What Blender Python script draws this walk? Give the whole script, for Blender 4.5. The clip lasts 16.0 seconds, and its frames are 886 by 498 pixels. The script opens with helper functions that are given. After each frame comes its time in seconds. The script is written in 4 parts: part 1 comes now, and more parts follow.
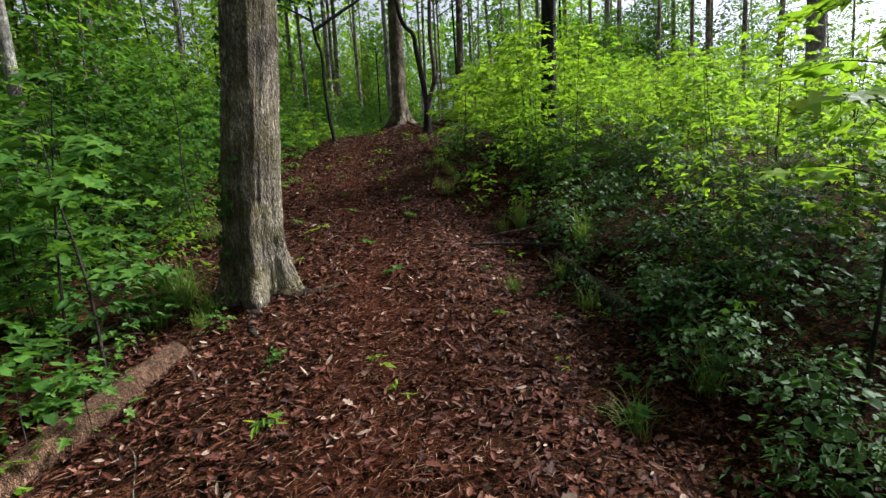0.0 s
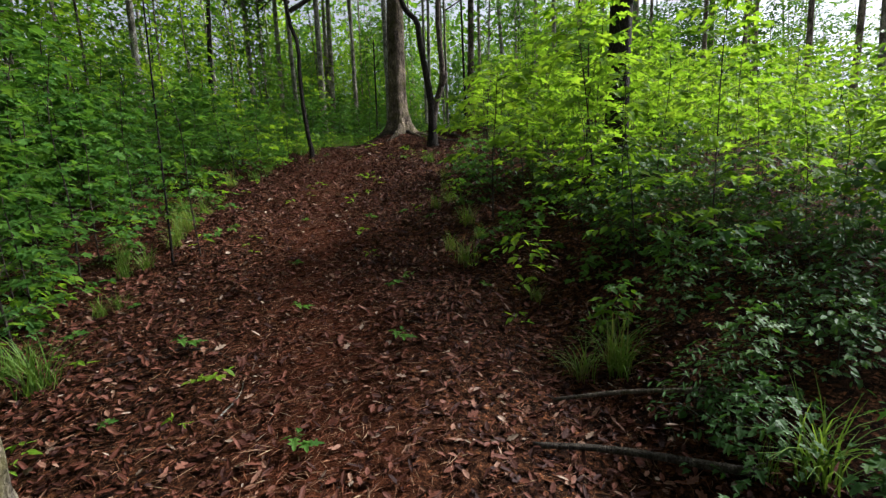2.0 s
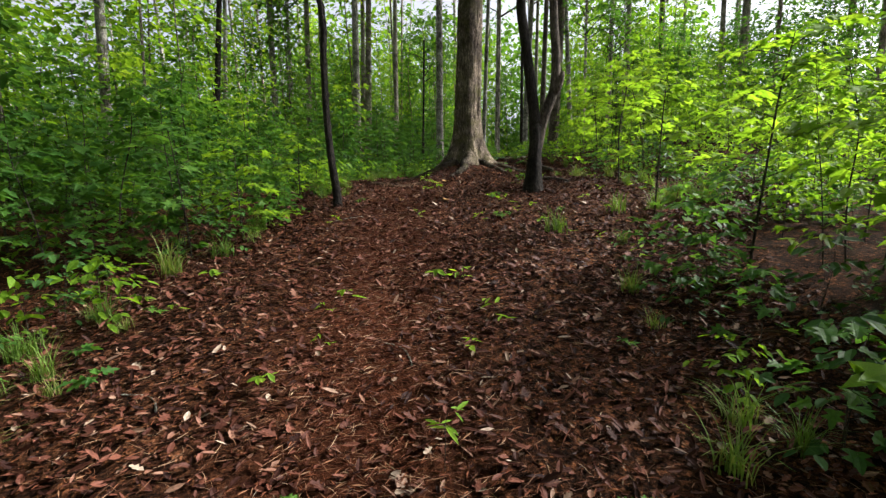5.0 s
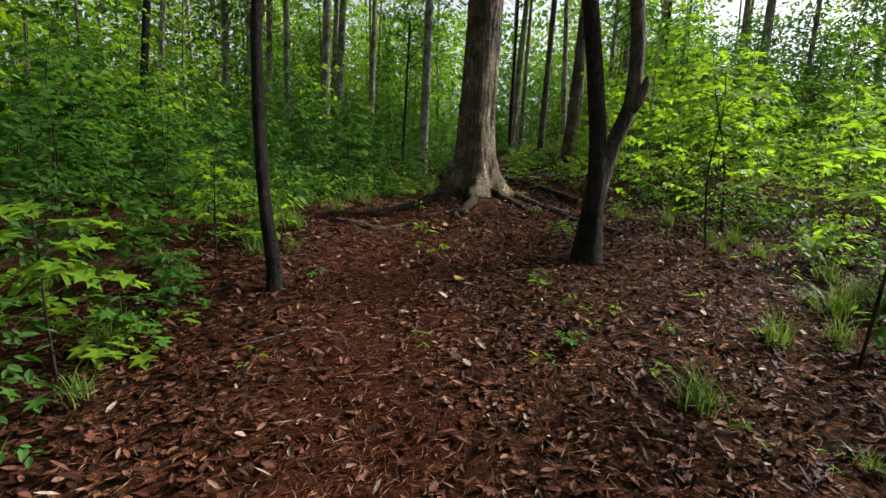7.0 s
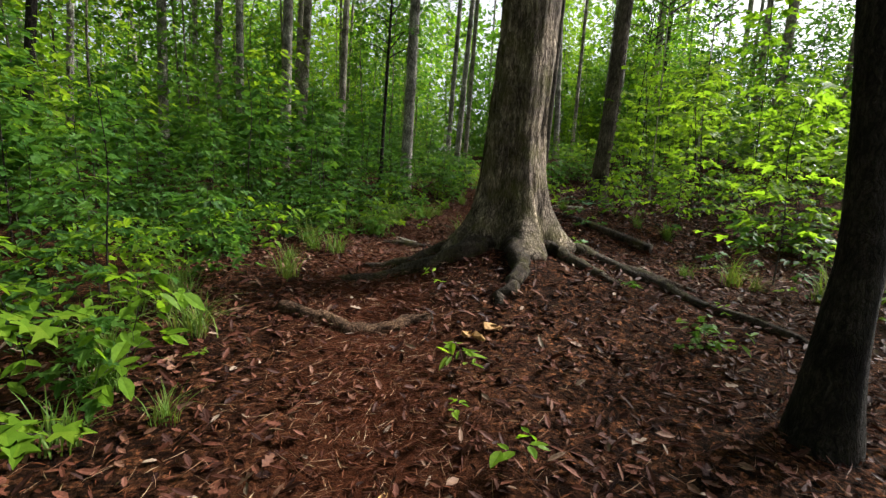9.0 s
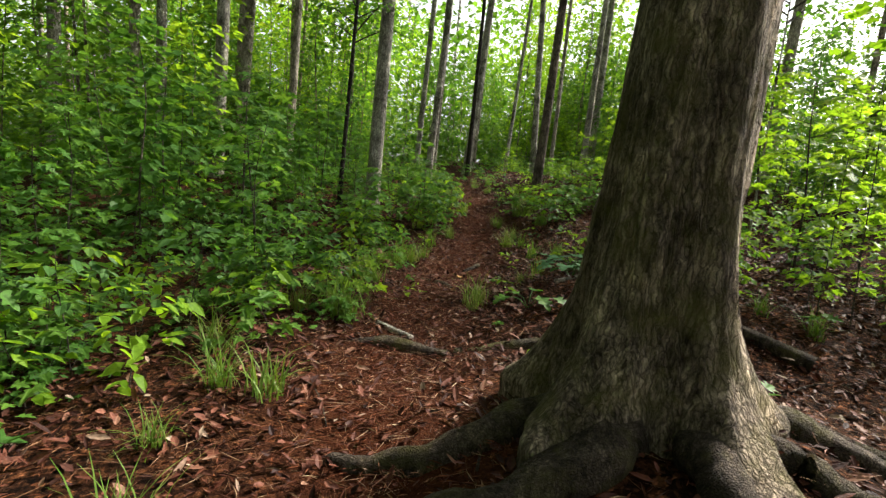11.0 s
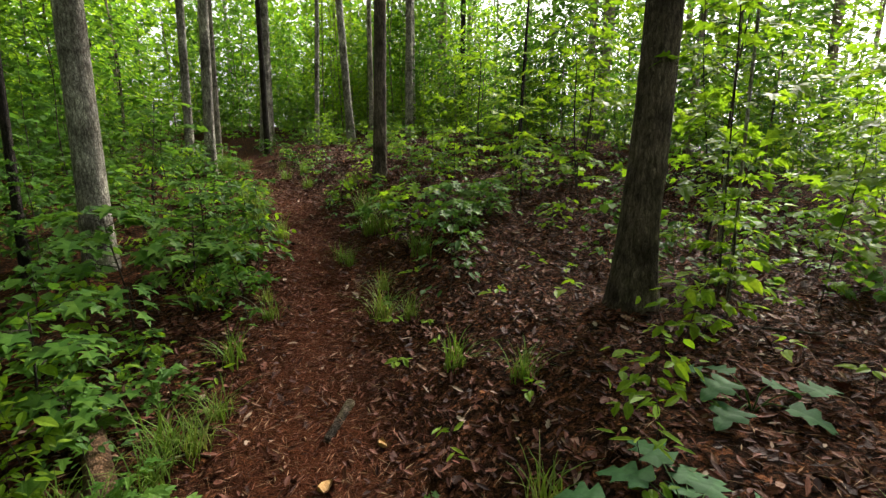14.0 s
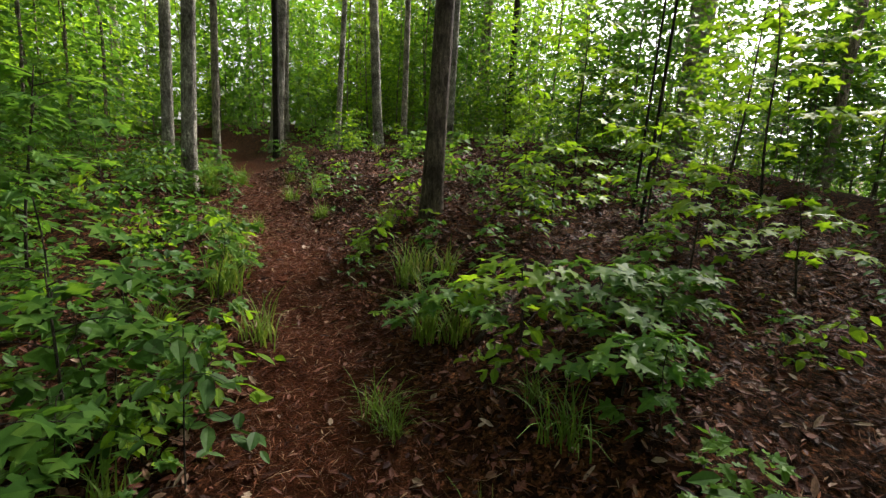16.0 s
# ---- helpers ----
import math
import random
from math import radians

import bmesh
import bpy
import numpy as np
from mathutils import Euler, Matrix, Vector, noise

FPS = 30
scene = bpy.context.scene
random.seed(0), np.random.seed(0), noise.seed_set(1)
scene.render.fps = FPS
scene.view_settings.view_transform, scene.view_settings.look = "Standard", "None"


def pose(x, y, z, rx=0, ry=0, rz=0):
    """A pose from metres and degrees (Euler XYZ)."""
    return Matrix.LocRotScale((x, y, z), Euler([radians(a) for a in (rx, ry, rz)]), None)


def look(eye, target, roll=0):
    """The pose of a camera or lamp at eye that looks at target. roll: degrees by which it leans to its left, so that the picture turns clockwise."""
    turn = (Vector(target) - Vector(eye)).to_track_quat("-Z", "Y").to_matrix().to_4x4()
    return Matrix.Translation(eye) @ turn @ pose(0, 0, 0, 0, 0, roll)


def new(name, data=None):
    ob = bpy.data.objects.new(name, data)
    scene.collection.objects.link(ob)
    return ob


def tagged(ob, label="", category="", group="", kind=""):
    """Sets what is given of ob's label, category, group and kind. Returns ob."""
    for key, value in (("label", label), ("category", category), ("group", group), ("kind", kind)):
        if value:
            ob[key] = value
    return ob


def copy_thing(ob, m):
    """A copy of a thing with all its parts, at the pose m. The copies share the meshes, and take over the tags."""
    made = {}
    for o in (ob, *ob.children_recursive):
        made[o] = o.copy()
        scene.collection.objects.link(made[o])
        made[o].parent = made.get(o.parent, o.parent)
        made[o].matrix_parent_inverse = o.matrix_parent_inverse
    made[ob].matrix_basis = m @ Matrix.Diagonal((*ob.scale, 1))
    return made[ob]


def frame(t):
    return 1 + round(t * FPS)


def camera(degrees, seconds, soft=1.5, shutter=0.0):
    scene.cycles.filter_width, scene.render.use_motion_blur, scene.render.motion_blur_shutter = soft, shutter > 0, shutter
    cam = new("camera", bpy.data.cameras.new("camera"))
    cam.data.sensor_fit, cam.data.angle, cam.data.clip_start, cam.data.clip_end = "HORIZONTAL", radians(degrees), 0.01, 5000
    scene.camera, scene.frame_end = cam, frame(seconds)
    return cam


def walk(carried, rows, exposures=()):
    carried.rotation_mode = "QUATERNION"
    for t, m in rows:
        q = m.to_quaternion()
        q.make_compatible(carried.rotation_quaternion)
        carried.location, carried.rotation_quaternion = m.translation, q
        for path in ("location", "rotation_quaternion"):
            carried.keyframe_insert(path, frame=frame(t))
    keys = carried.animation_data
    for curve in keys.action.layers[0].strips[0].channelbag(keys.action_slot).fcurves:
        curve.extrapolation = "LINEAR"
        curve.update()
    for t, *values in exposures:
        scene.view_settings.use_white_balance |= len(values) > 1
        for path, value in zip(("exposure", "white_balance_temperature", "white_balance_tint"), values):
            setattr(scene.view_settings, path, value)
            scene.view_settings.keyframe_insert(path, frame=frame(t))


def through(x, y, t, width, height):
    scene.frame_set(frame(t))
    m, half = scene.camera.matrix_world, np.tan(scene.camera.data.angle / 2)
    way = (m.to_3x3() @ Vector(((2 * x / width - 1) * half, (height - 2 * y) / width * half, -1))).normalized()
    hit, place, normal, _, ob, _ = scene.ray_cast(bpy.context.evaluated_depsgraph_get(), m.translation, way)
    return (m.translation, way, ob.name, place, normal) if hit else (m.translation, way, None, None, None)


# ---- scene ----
cam = camera(84.0, 16.0, soft=1.4)
PATH = [
    (0, (1.624, -9.586, -0.192), (1.631, -7.612, -0.512), -4.9),
    (0.5, (1.657, -8.707, -0.039), (1.686, -6.734, -0.366), -5.4),
    (1, (1.666, -7.844, 0.107), (1.699, -5.873, -0.232), -5.3),
    (1.5, (1.674, -6.983, 0.205), (1.705, -5.011, -0.127), -4.4),
    (2, (1.55, -6.217, 0.378), (1.561, -4.242, 0.061), -3.6),
    (2.5, (1.554, -5.412, 0.485), (1.52, -3.434, 0.194), -2.8),
    (3, (1.343, -4.593, 0.592), (1.263, -2.612, 0.327), -2.4),
    (3.5, (1.166, -3.798, 0.7), (1.033, -1.819, 0.443), -2.6),
    (4, (0.848, -2.935, 0.792), (0.723, -0.953, 0.553), -2.3),
    (4.2, (0.738, -2.565, 0.84), (0.622, -0.583, 0.601), -2.4),
    (6.3, (0.103, 0.405, 1.551), (0.093, 2.384, 1.265), 1.0),
    (6.5, (0.03, 0.715, 1.666), (0.033, 2.693, 1.369), 1.1),
    (7, (-0.021, 1.498, 1.755), (0.029, 3.474, 1.452), 1.8),
    (7.5, (-0.13, 2.233, 1.851), (-0.047, 4.208, 1.544), 2.0),
    (8, (-0.19, 2.914, 1.934), (-0.091, 4.888, 1.625), 1.8),
    (8.5, (-0.335, 3.645, 2.052), (-0.193, 5.613, 1.727), 2.2),
    (9, (-0.421, 4.332, 2.058), (-0.243, 6.303, 1.768), 2.9),
    (9.5, (-0.422, 4.982, 2.18), (-0.212, 6.951, 1.9), 2.7),
    (9.7, (-0.458, 5.282, 2.199), (-0.242, 7.252, 1.927), 2.6),
    (11.8, (-0.745, 7.841, 2.459), (-0.211, 9.75, 2.198), 3.3),
    (12, (-0.618, 8.078, 2.485), (-0.05, 9.981, 2.245), 1.4),
    (12.5, (-0.633, 8.704, 2.618), (0.117, 10.54, 2.363), 0.8),
    (13, (-0.43, 9.333, 2.593), (0.512, 11.071, 2.287), -0.2),
    (13.5, (-0.164, 9.785, 2.674), (0.875, 11.447, 2.278), -1.4),
    (14, (-0.032, 10.481, 2.899), (1.021, 12.132, 2.491), -0.5),
    (14.5, (0.238, 11.177, 2.898), (1.287, 12.841, 2.534), -1.1),
    (15, (0.48, 11.907, 2.901), (1.514, 13.578, 2.528), -0.0),
    (15.5, (0.645, 12.626, 3.023), (1.669, 14.3, 2.639), 1.0),
    (16, (0.913, 13.332, 3.076), (1.923, 15.013, 2.681), 2.3),
]
walk(cam, [(t, look(eye, target, roll)) for t, eye, target, roll in PATH], [(0.0, 1.3, 5700, 16), (1.5, 1.15, 5700, 16), (2.5, 1.35, 5900, 16), (4.0, 1.85, 6000, 16), (6.5, 1.3, 6100, 13), (7.5, 1.5, 6100, 13), (8.5, 1.65, 6100, 14), (9.5, 1.75, 6200, 14), (12.0, 2.35, 6600, 13), (14.0, 2.15, 6600, 15), (16.0, 2.1, 6500, 16)])

# ---- sky and sun: a bright hazy sky, soft sun from ahead and to the right ----
world = bpy.data.worlds.new("sky")
scene.world = world
world.use_nodes = True
wn = world.node_tree.nodes
sky = wn.new("ShaderNodeTexSky")
sky.sky_type = "NISHITA"
sky.sun_disc = False
sky.sun_elevation, sky.sun_rotation = radians(38), radians(70)
sky.air_density, sky.dust_density = 1.0, 4.0
pale = wn.new("ShaderNodeHueSaturation")
pale.inputs["Saturation"].default_value = 0.15
world.node_tree.links.new(sky.outputs[0], pale.inputs["Color"])
world.node_tree.links.new(pale.outputs[0], wn["Background"].inputs["Color"])
wn["Background"].inputs["Strength"].default_value = 0.08
sun = new("sun", bpy.data.lights.new("sun", "SUN"))
sun.data.energy, sun.data.angle, sun.data.color = 5.0, radians(12), (1.0, 0.94, 0.82)
sun.matrix_world = look((30 * math.sin(radians(70)), 30 * math.cos(radians(70)), 23.4), (0, 0, 0))


# ---- materials ----
def material(name, rough=0.8):
    m = bpy.data.materials.new(name)
    m.use_nodes = True
    b = m.node_tree.nodes["Principled BSDF"]
    b.inputs["Roughness"].default_value = rough
    b.inputs["Specular IOR Level"].default_value = 0.3
    return m, m.node_tree.nodes, m.node_tree.links, b


def ramp(n, stops, interp="LINEAR"):
    r = n.new("ShaderNodeValToRGB")
    r.color_ramp.interpolation = interp
    while len(r.color_ramp.elements) < len(stops):
        r.color_ramp.elements.new(0.5)
    for e, (p, c) in zip(r.color_ramp.elements, stops):
        e.position, e.color = p, (*c, 1)
    return r


def noise_tex(n, l, scale, detail=4, vec=None, rough=0.6):
    t = n.new("ShaderNodeTexNoise")
    t.inputs["Scale"].default_value, t.inputs["Detail"].default_value = scale, detail
    t.inputs["Roughness"].default_value = rough
    if vec is not None:
        l.new(vec, t.inputs["Vector"])
    return t


def mixed(n, l, fac, a, b, blend="MIX"):
    m = n.new("ShaderNodeMix")
    m.data_type, m.blend_type = "RGBA", blend
    for v, s in ((fac, 0), (a, 6), (b, 7)):
        if isinstance(v, (float, int)):
            m.inputs[s].default_value = v
        elif isinstance(v, tuple):
            m.inputs[s].default_value = (*v, 1)
        else:
            l.new(v, m.inputs[s])
    return m.outputs[2]


def bumped(n, l, height, strength, dist, shader):
    b = n.new("ShaderNodeBump")
    b.inputs["Strength"].default_value, b.inputs["Distance"].default_value = strength, dist
    l.new(height, b.inputs["Height"])
    l.new(b.outputs[0], shader.inputs["Normal"])


def bark_material(name, dark, light, moss=0.0, stretch=0.2, scale=30.0, patch=0.4, streaks=0.75):
    """Plated bark: upright plates of uneven tone between dark fissures, stains and moss."""
    m, n, l, b = material(name, 0.9)
    b.inputs["Specular IOR Level"].default_value = 0.15
    tc = n.new("ShaderNodeTexCoord")
    warp = noise_tex(n, l, 14, 5, tc.outputs["Object"], 0.65)
    add = n.new("ShaderNodeMixRGB")
    add.blend_type = "ADD"
    add.inputs[0].default_value = 0.05
    l.new(tc.outputs["Object"], add.inputs[1])
    l.new(warp.outputs["Color"], add.inputs[2])
    mp = n.new("ShaderNodeMapping")
    mp.inputs["Scale"].default_value = (1, 1, stretch)
    l.new(add.outputs[0], mp.inputs["Vector"])
    edge, cell = n.new("ShaderNodeTexVoronoi"), n.new("ShaderNodeTexVoronoi")
    edge.feature = "DISTANCE_TO_EDGE"
    for v in (edge, cell):
        v.inputs["Scale"].default_value = scale
        l.new(mp.outputs[0], v.inputs["Vector"])
    cr = ramp(n, [(0.0, tuple(0.85 * c + 0.15 * d for c, d in zip(dark, light))), (0.07, tuple(0.45 * c + 0.55 * d for c, d in zip(dark, light))), (0.3, tuple(c * 0.95 for c in light)), (0.7, tuple(c * 1.05 for c in light))])
    l.new(edge.outputs["Distance"], cr.inputs[0])
    sep = n.new("ShaderNodeSeparateColor")
    l.new(cell.outputs["Color"], sep.inputs[0])
    tone = ramp(n, [(0.0, (0.84, 0.84, 0.84)), (1.0, (1.14, 1.14, 1.14))])
    l.new(sep.outputs[0], tone.inputs[0])
    col = mixed(n, l, 1.0, cr.outputs[0], tone.outputs[0], "MULTIPLY")
    fine = noise_tex(n, l, 130, 5, mp.outputs[0], 0.7)
    fr = ramp(n, [(0.3, (0.68, 0.68, 0.68)), (0.7, (1.3, 1.3, 1.3))])
    l.new(fine.outputs[0], fr.inputs[0])
    col = mixed(n, l, 1.0, col, fr.outputs[0], "MULTIPLY")
    flake_map = n.new("ShaderNodeMapping")
    flake_map.inputs["Scale"].default_value = (1, 1, 0.3)
    l.new(add.outputs[0], flake_map.inputs["Vector"])
    flake = noise_tex(n, l, 34, 7, flake_map.outputs[0], 0.68)
    fk = ramp(n, [(0.42, (0.62, 0.6, 0.57)), (0.5, (1, 1, 1)), (0.56, (1.0, 1.0, 1.0)), (0.6, (1.45, 1.45, 1.42))])
    l.new(flake.outputs[0], fk.inputs[0])
    col = mixed(n, l, 1.0, col, fk.outputs[0], "MULTIPLY")
    streak = n.new("ShaderNodeMapping")
    streak.inputs["Scale"].default_value = (1, 1, 0.13)
    l.new(add.outputs[0], streak.inputs["Vector"])
    sn = noise_tex(n, l, 42, 6, streak.outputs[0], 0.72)
    sr = ramp(n, [(0.36, (0.3, 0.28, 0.26)), (0.5, (1, 1, 1)), (0.66, (1.5, 1.5, 1.5))])
    l.new(sn.outputs[0], sr.inputs[0])
    col = mixed(n, l, streaks, col, sr.outputs[0], "MULTIPLY")
    big = noise_tex(n, l, 3.2, 5, tc.outputs["Object"])
    pr = ramp(n, [(0.36, (0.4, 0.38, 0.36)), (0.52, (1, 1, 1)), (0.68, (1 + 1.1 * patch, 1 + 1.1 * patch, 1 + patch))])
    l.new(big.outputs[0], pr.inputs[0])
    col = mixed(n, l, 1.0, col, pr.outputs[0], "MULTIPLY")
    if moss > 0:
        mo = noise_tex(n, l, 4.0, 7, tc.outputs["Object"], 0.7)
        mr = ramp(n, [(0.56 - 0.15 * moss, (0, 0, 0)), (0.72 - 0.1 * moss, (0.7, 0.7, 0.7))])
        l.new(mo.outputs[0], mr.inputs[0])
        col = mixed(n, l, mr.outputs[0], col, (0.085, 0.08, 0.018))
    l.new(col, b.inputs["Base Color"])
    hs = n.new("ShaderNodeMath")
    hs.operation = "MULTIPLY_ADD"
    hs.inputs[1].default_value = 0.35
    l.new(fine.outputs[0], hs.inputs[0])
    cl = n.new("ShaderNodeMath")
    cl.operation = "MINIMUM"
    cl.inputs[1].default_value = 0.25
    l.new(edge.outputs["Distance"], cl.inputs[0])
    fl = n.new("ShaderNodeMath")
    fl.operation = "MULTIPLY_ADD"
    fl.inputs[1].default_value = 0.5
    l.new(flake.outputs[0], fl.inputs[0])
    l.new(cl.outputs[0], fl.inputs[2])
    l.new(fl.outputs[0], hs.inputs[2])
    bumped(n, l, hs.outputs[0], 1.0, 0.04, b)
    return m


def leaf_material(name, stops, rough=0.42, through=0.52, glow=(1.35, 1.25, 0.6), gloss=0.13):
    """Thin leaves: glossy skin, light passing through."""
    m, n, l, b = material(name, rough + 0.06)
    b.inputs["Specular IOR Level"].default_value = gloss
    geo = n.new("ShaderNodeNewGeometry")
    info = n.new("ShaderNodeObjectInfo")
    half = n.new("ShaderNodeMath")
    half.operation = "MULTIPLY_ADD"
    half.inputs[1].default_value = 0.55
    l.new(geo.outputs["Random Per Island"], half.inputs[0])
    sc = n.new("ShaderNodeMath")
    sc.operation = "MULTIPLY"
    sc.inputs[1].default_value = 0.45
    l.new(info.outputs["Random"], sc.inputs[0])
    l.new(sc.outputs[0], half.inputs[2])
    cr = ramp(n, stops)
    l.new(half.outputs[0], cr.inputs[0])
    tc = n.new("ShaderNodeTexCoord")
    nz = noise_tex(n, l, 60, 3, tc.outputs["Object"])
    vr = ramp(n, [(0.3, (0.75, 0.75, 0.75)), (0.7, (1.15, 1.15, 1.1))])
    l.new(nz.outputs[0], vr.inputs[0])
    col = mixed(n, l, 1.0, cr.outputs[0], vr.outputs[0], "MULTIPLY")
    l.new(col, b.inputs["Base Color"])
    tr = n.new("ShaderNodeBsdfTranslucent")
    bright = mixed(n, l, 1.0, col, glow, "MULTIPLY")
    l.new(bright, tr.inputs["Color"])
    ms = n.new("ShaderNodeMixShader")
    ms.inputs[0].default_value = through
    l.new(b.outputs[0], ms.inputs[1])
    l.new(tr.outputs[0], ms.inputs[2])
    l.new(ms.outputs[0], n["Material Output"].inputs["Surface"])
    return m


def litter_material(name, stops, rough=0.6):
    m, n, l, b = material(name, rough)
    b.inputs["Specular IOR Level"].default_value = 0.1
    geo = n.new("ShaderNodeNewGeometry")
    cr = ramp(n, stops)
    l.new(geo.outputs["Random Per Island"], cr.inputs[0])
    tc = n.new("ShaderNodeTexCoord")
    nz = noise_tex(n, l, 70, 4, tc.outputs["Object"])
    vr = ramp(n, [(0.3, (0.6, 0.6, 0.6)), (0.7, (1.2, 1.2, 1.2))])
    l.new(nz.outputs[0], vr.inputs[0])
    l.new(mixed(n, l, 1.0, cr.outputs[0], vr.outputs[0], "MULTIPLY"), b.inputs["Base Color"])
    bumped(n, l, nz.outputs[0], 0.4, 0.01, b)
    return m


def soil_material():
    m, n, l, b = material("forest_soil", 0.95)
    b.inputs["Specular IOR Level"].default_value = 0.05
    tc = n.new("ShaderNodeTexCoord")
    big = noise_tex(n, l, 0.7, 5, tc.outputs["Object"])
    mid = noise_tex(n, l, 9, 6, tc.outputs["Object"])
    fine = noise_tex(n, l, 75, 6, tc.outputs["Object"], 0.75)
    c1 = ramp(n, [(0.3, (0.016, 0.008, 0.005)), (0.5, (0.036, 0.017, 0.009)), (0.7, (0.06, 0.029, 0.015))])
    l.new(mid.outputs[0], c1.inputs[0])
    c2 = ramp(n, [(0.32, (0.35, 0.33, 0.3)), (0.55, (1, 1, 1)), (0.72, (1.9, 1.7, 1.5))])
    l.new(fine.outputs[0], c2.inputs[0])
    col = mixed(n, l, 1.0, c1.outputs[0], c2.outputs[0], "MULTIPLY")
    warp = n.new("ShaderNodeMixRGB")
    warp.inputs[0].default_value = 0.03
    l.new(tc.outputs["Object"], warp.inputs[1])
    l.new(mid.outputs["Color"], warp.inputs[2])
    for size in (34, 71):
        shard = n.new("ShaderNodeTexVoronoi")
        shard.inputs["Scale"].default_value = size
        l.new(warp.outputs[0], shard.inputs["Vector"])
        sp = n.new("ShaderNodeSeparateColor")
        l.new(shard.outputs["Color"], sp.inputs[0])
        st = ramp(n, [(0.0, (0.3, 0.28, 0.25)), (0.55, (1.0, 0.95, 0.9)), (0.9, (1.9, 1.7, 1.5)), (1.0, (3.2, 3.0, 2.8))])
        l.new(sp.outputs[0], st.inputs[0])
        col = mixed(n, l, 1.0, col, st.outputs[0], "MULTIPLY")
    worn = n.new("ShaderNodeAttribute")
    worn.attribute_name = "worn"
    red = mixed(n, l, 1.0, (0.06, 0.019, 0.008), c2.outputs[0], "MULTIPLY")
    col = mixed(n, l, worn.outputs["Fac"], col, red)
    br = ramp(n, [(0.35, (0.7, 0.7, 0.7)), (0.65, (1.2, 1.2, 1.2))])
    l.new(big.outputs[0], br.inputs[0])
    l.new(mixed(n, l, 1.0, col, br.outputs[0], "MULTIPLY"), b.inputs["Base Color"])
    bumped(n, l, fine.outputs[0], 1.0, 0.03, b)
    return m


BARK_OAK = bark_material("oak_bark", (0.04, 0.033, 0.024), (0.25, 0.22, 0.165), moss=0.7, scale=46, stretch=0.3, streaks=0.75, patch=0.7)
BARK_BIG = bark_material("furrowed_bark", (0.026, 0.02, 0.014), (0.23, 0.185, 0.14), moss=0.6, scale=52, stretch=0.16, patch=0.9, streaks=1.0)
BARK_DARK = bark_material("wet_dark_bark", (0.012, 0.01, 0.008), (0.042, 0.035, 0.029), scale=75, patch=0.3)
BARK_GREY = bark_material("pale_grey_bark", (0.08, 0.074, 0.058), (0.37, 0.355, 0.3), scale=60, stretch=0.3, patch=0.6)
BARK_BROWN = bark_material("smooth_brown_bark", (0.06, 0.048, 0.037), (0.15, 0.122, 0.094), scale=80, stretch=0.12, patch=0.4)
# lifted grey tones: the sun and haze on distant trunks, put into the colour
BARK_FAR = bark_material("sunlit_grey_bark", (0.14, 0.125, 0.095), (0.34, 0.31, 0.25), scale=45, stretch=0.3, patch=0.5)
BARK_PINE = bark_material("pine_bark", (0.11, 0.09, 0.07), (0.3, 0.25, 0.195), scale=24, stretch=0.3)
BARK_MOSS = bark_material("mossy_root_bark", (0.025, 0.019, 0.014), (0.085, 0.066, 0.048), moss=0.45, scale=85, stretch=0.7, patch=0.4)
GREEN_ROOT = bark_material("green_mossy_bark", (0.025, 0.02, 0.014), (0.08, 0.066, 0.045), moss=1.2, scale=70, stretch=0.5)
STEM = bark_material("young_stem_bark", (0.07, 0.062, 0.045), (0.2, 0.18, 0.135), scale=60, patch=0.3)
TWIG = bark_material("twig_bark", (0.03, 0.026, 0.02), (0.085, 0.072, 0.055), scale=80, patch=0.1)
LOG_WOOD = bark_material("rotten_log_wood", (0.045, 0.024, 0.014), (0.17, 0.10, 0.058), scale=70, stretch=0.4, patch=0.6)
G1, G2, G3 = (0.034, 0.1, 0.02), (0.068, 0.165, 0.026), (0.115, 0.225, 0.034)
LEAF = leaf_material("sapling_leaf", [(0.0, G1), (0.5, G2), (1.0, G3)])
# lit version of the leaf: yellow backlight is put into its raised greens
LEAF_LIT = leaf_material("lit_leaf", [(0.0, (0.095, 0.2, 0.014)), (0.6, (0.16, 0.3, 0.02)), (1.0, (0.23, 0.36, 0.03))], through=0.62)
# deeper greens: part of the shade on the low leaves is in this colour
LEAF_SHADE = leaf_material("shade_toned_leaf", [(0.0, (0.024, 0.065, 0.014)), (0.6, (0.042, 0.105, 0.02)), (1.0, (0.075, 0.15, 0.028))], rough=0.5, through=0.32, gloss=0.17)
LEAF_WET = leaf_material("wet_broad_leaf", [(0.0, (0.018, 0.065, 0.022)), (1.0, (0.035, 0.10, 0.033))], rough=0.62, through=0.2)
LEAF_HIGH = leaf_material("canopy_leaf", [(0.0, G1), (0.6, (0.07, 0.17, 0.018)), (1.0, (0.12, 0.24, 0.03))], rough=0.5, through=0.56)
GRASS = leaf_material("grass_blade", [(0.0, (0.06, 0.13, 0.02)), (0.7, (0.12, 0.2, 0.035)), (1.0, (0.24, 0.23, 0.09))], through=0.4)
LITTER = litter_material("dead_leaf", [(0.0, (0.014, 0.0045, 0.003)), (0.3, (0.038, 0.0125, 0.0075)), (0.6, (0.076, 0.025, 0.0145)), (0.84, (0.125, 0.046, 0.028)), (0.95, (0.18, 0.1, 0.065)), (1.0, (0.3, 0.23, 0.17))], 0.58)
CHIPS = litter_material("wood_shred", [(0.0, (0.022, 0.006, 0.003)), (0.45, (0.085, 0.024, 0.010)), (0.85, (0.16, 0.055, 0.024)), (0.96, (0.24, 0.13, 0.07)), (1.0, (0.36, 0.26, 0.16))], 0.6)
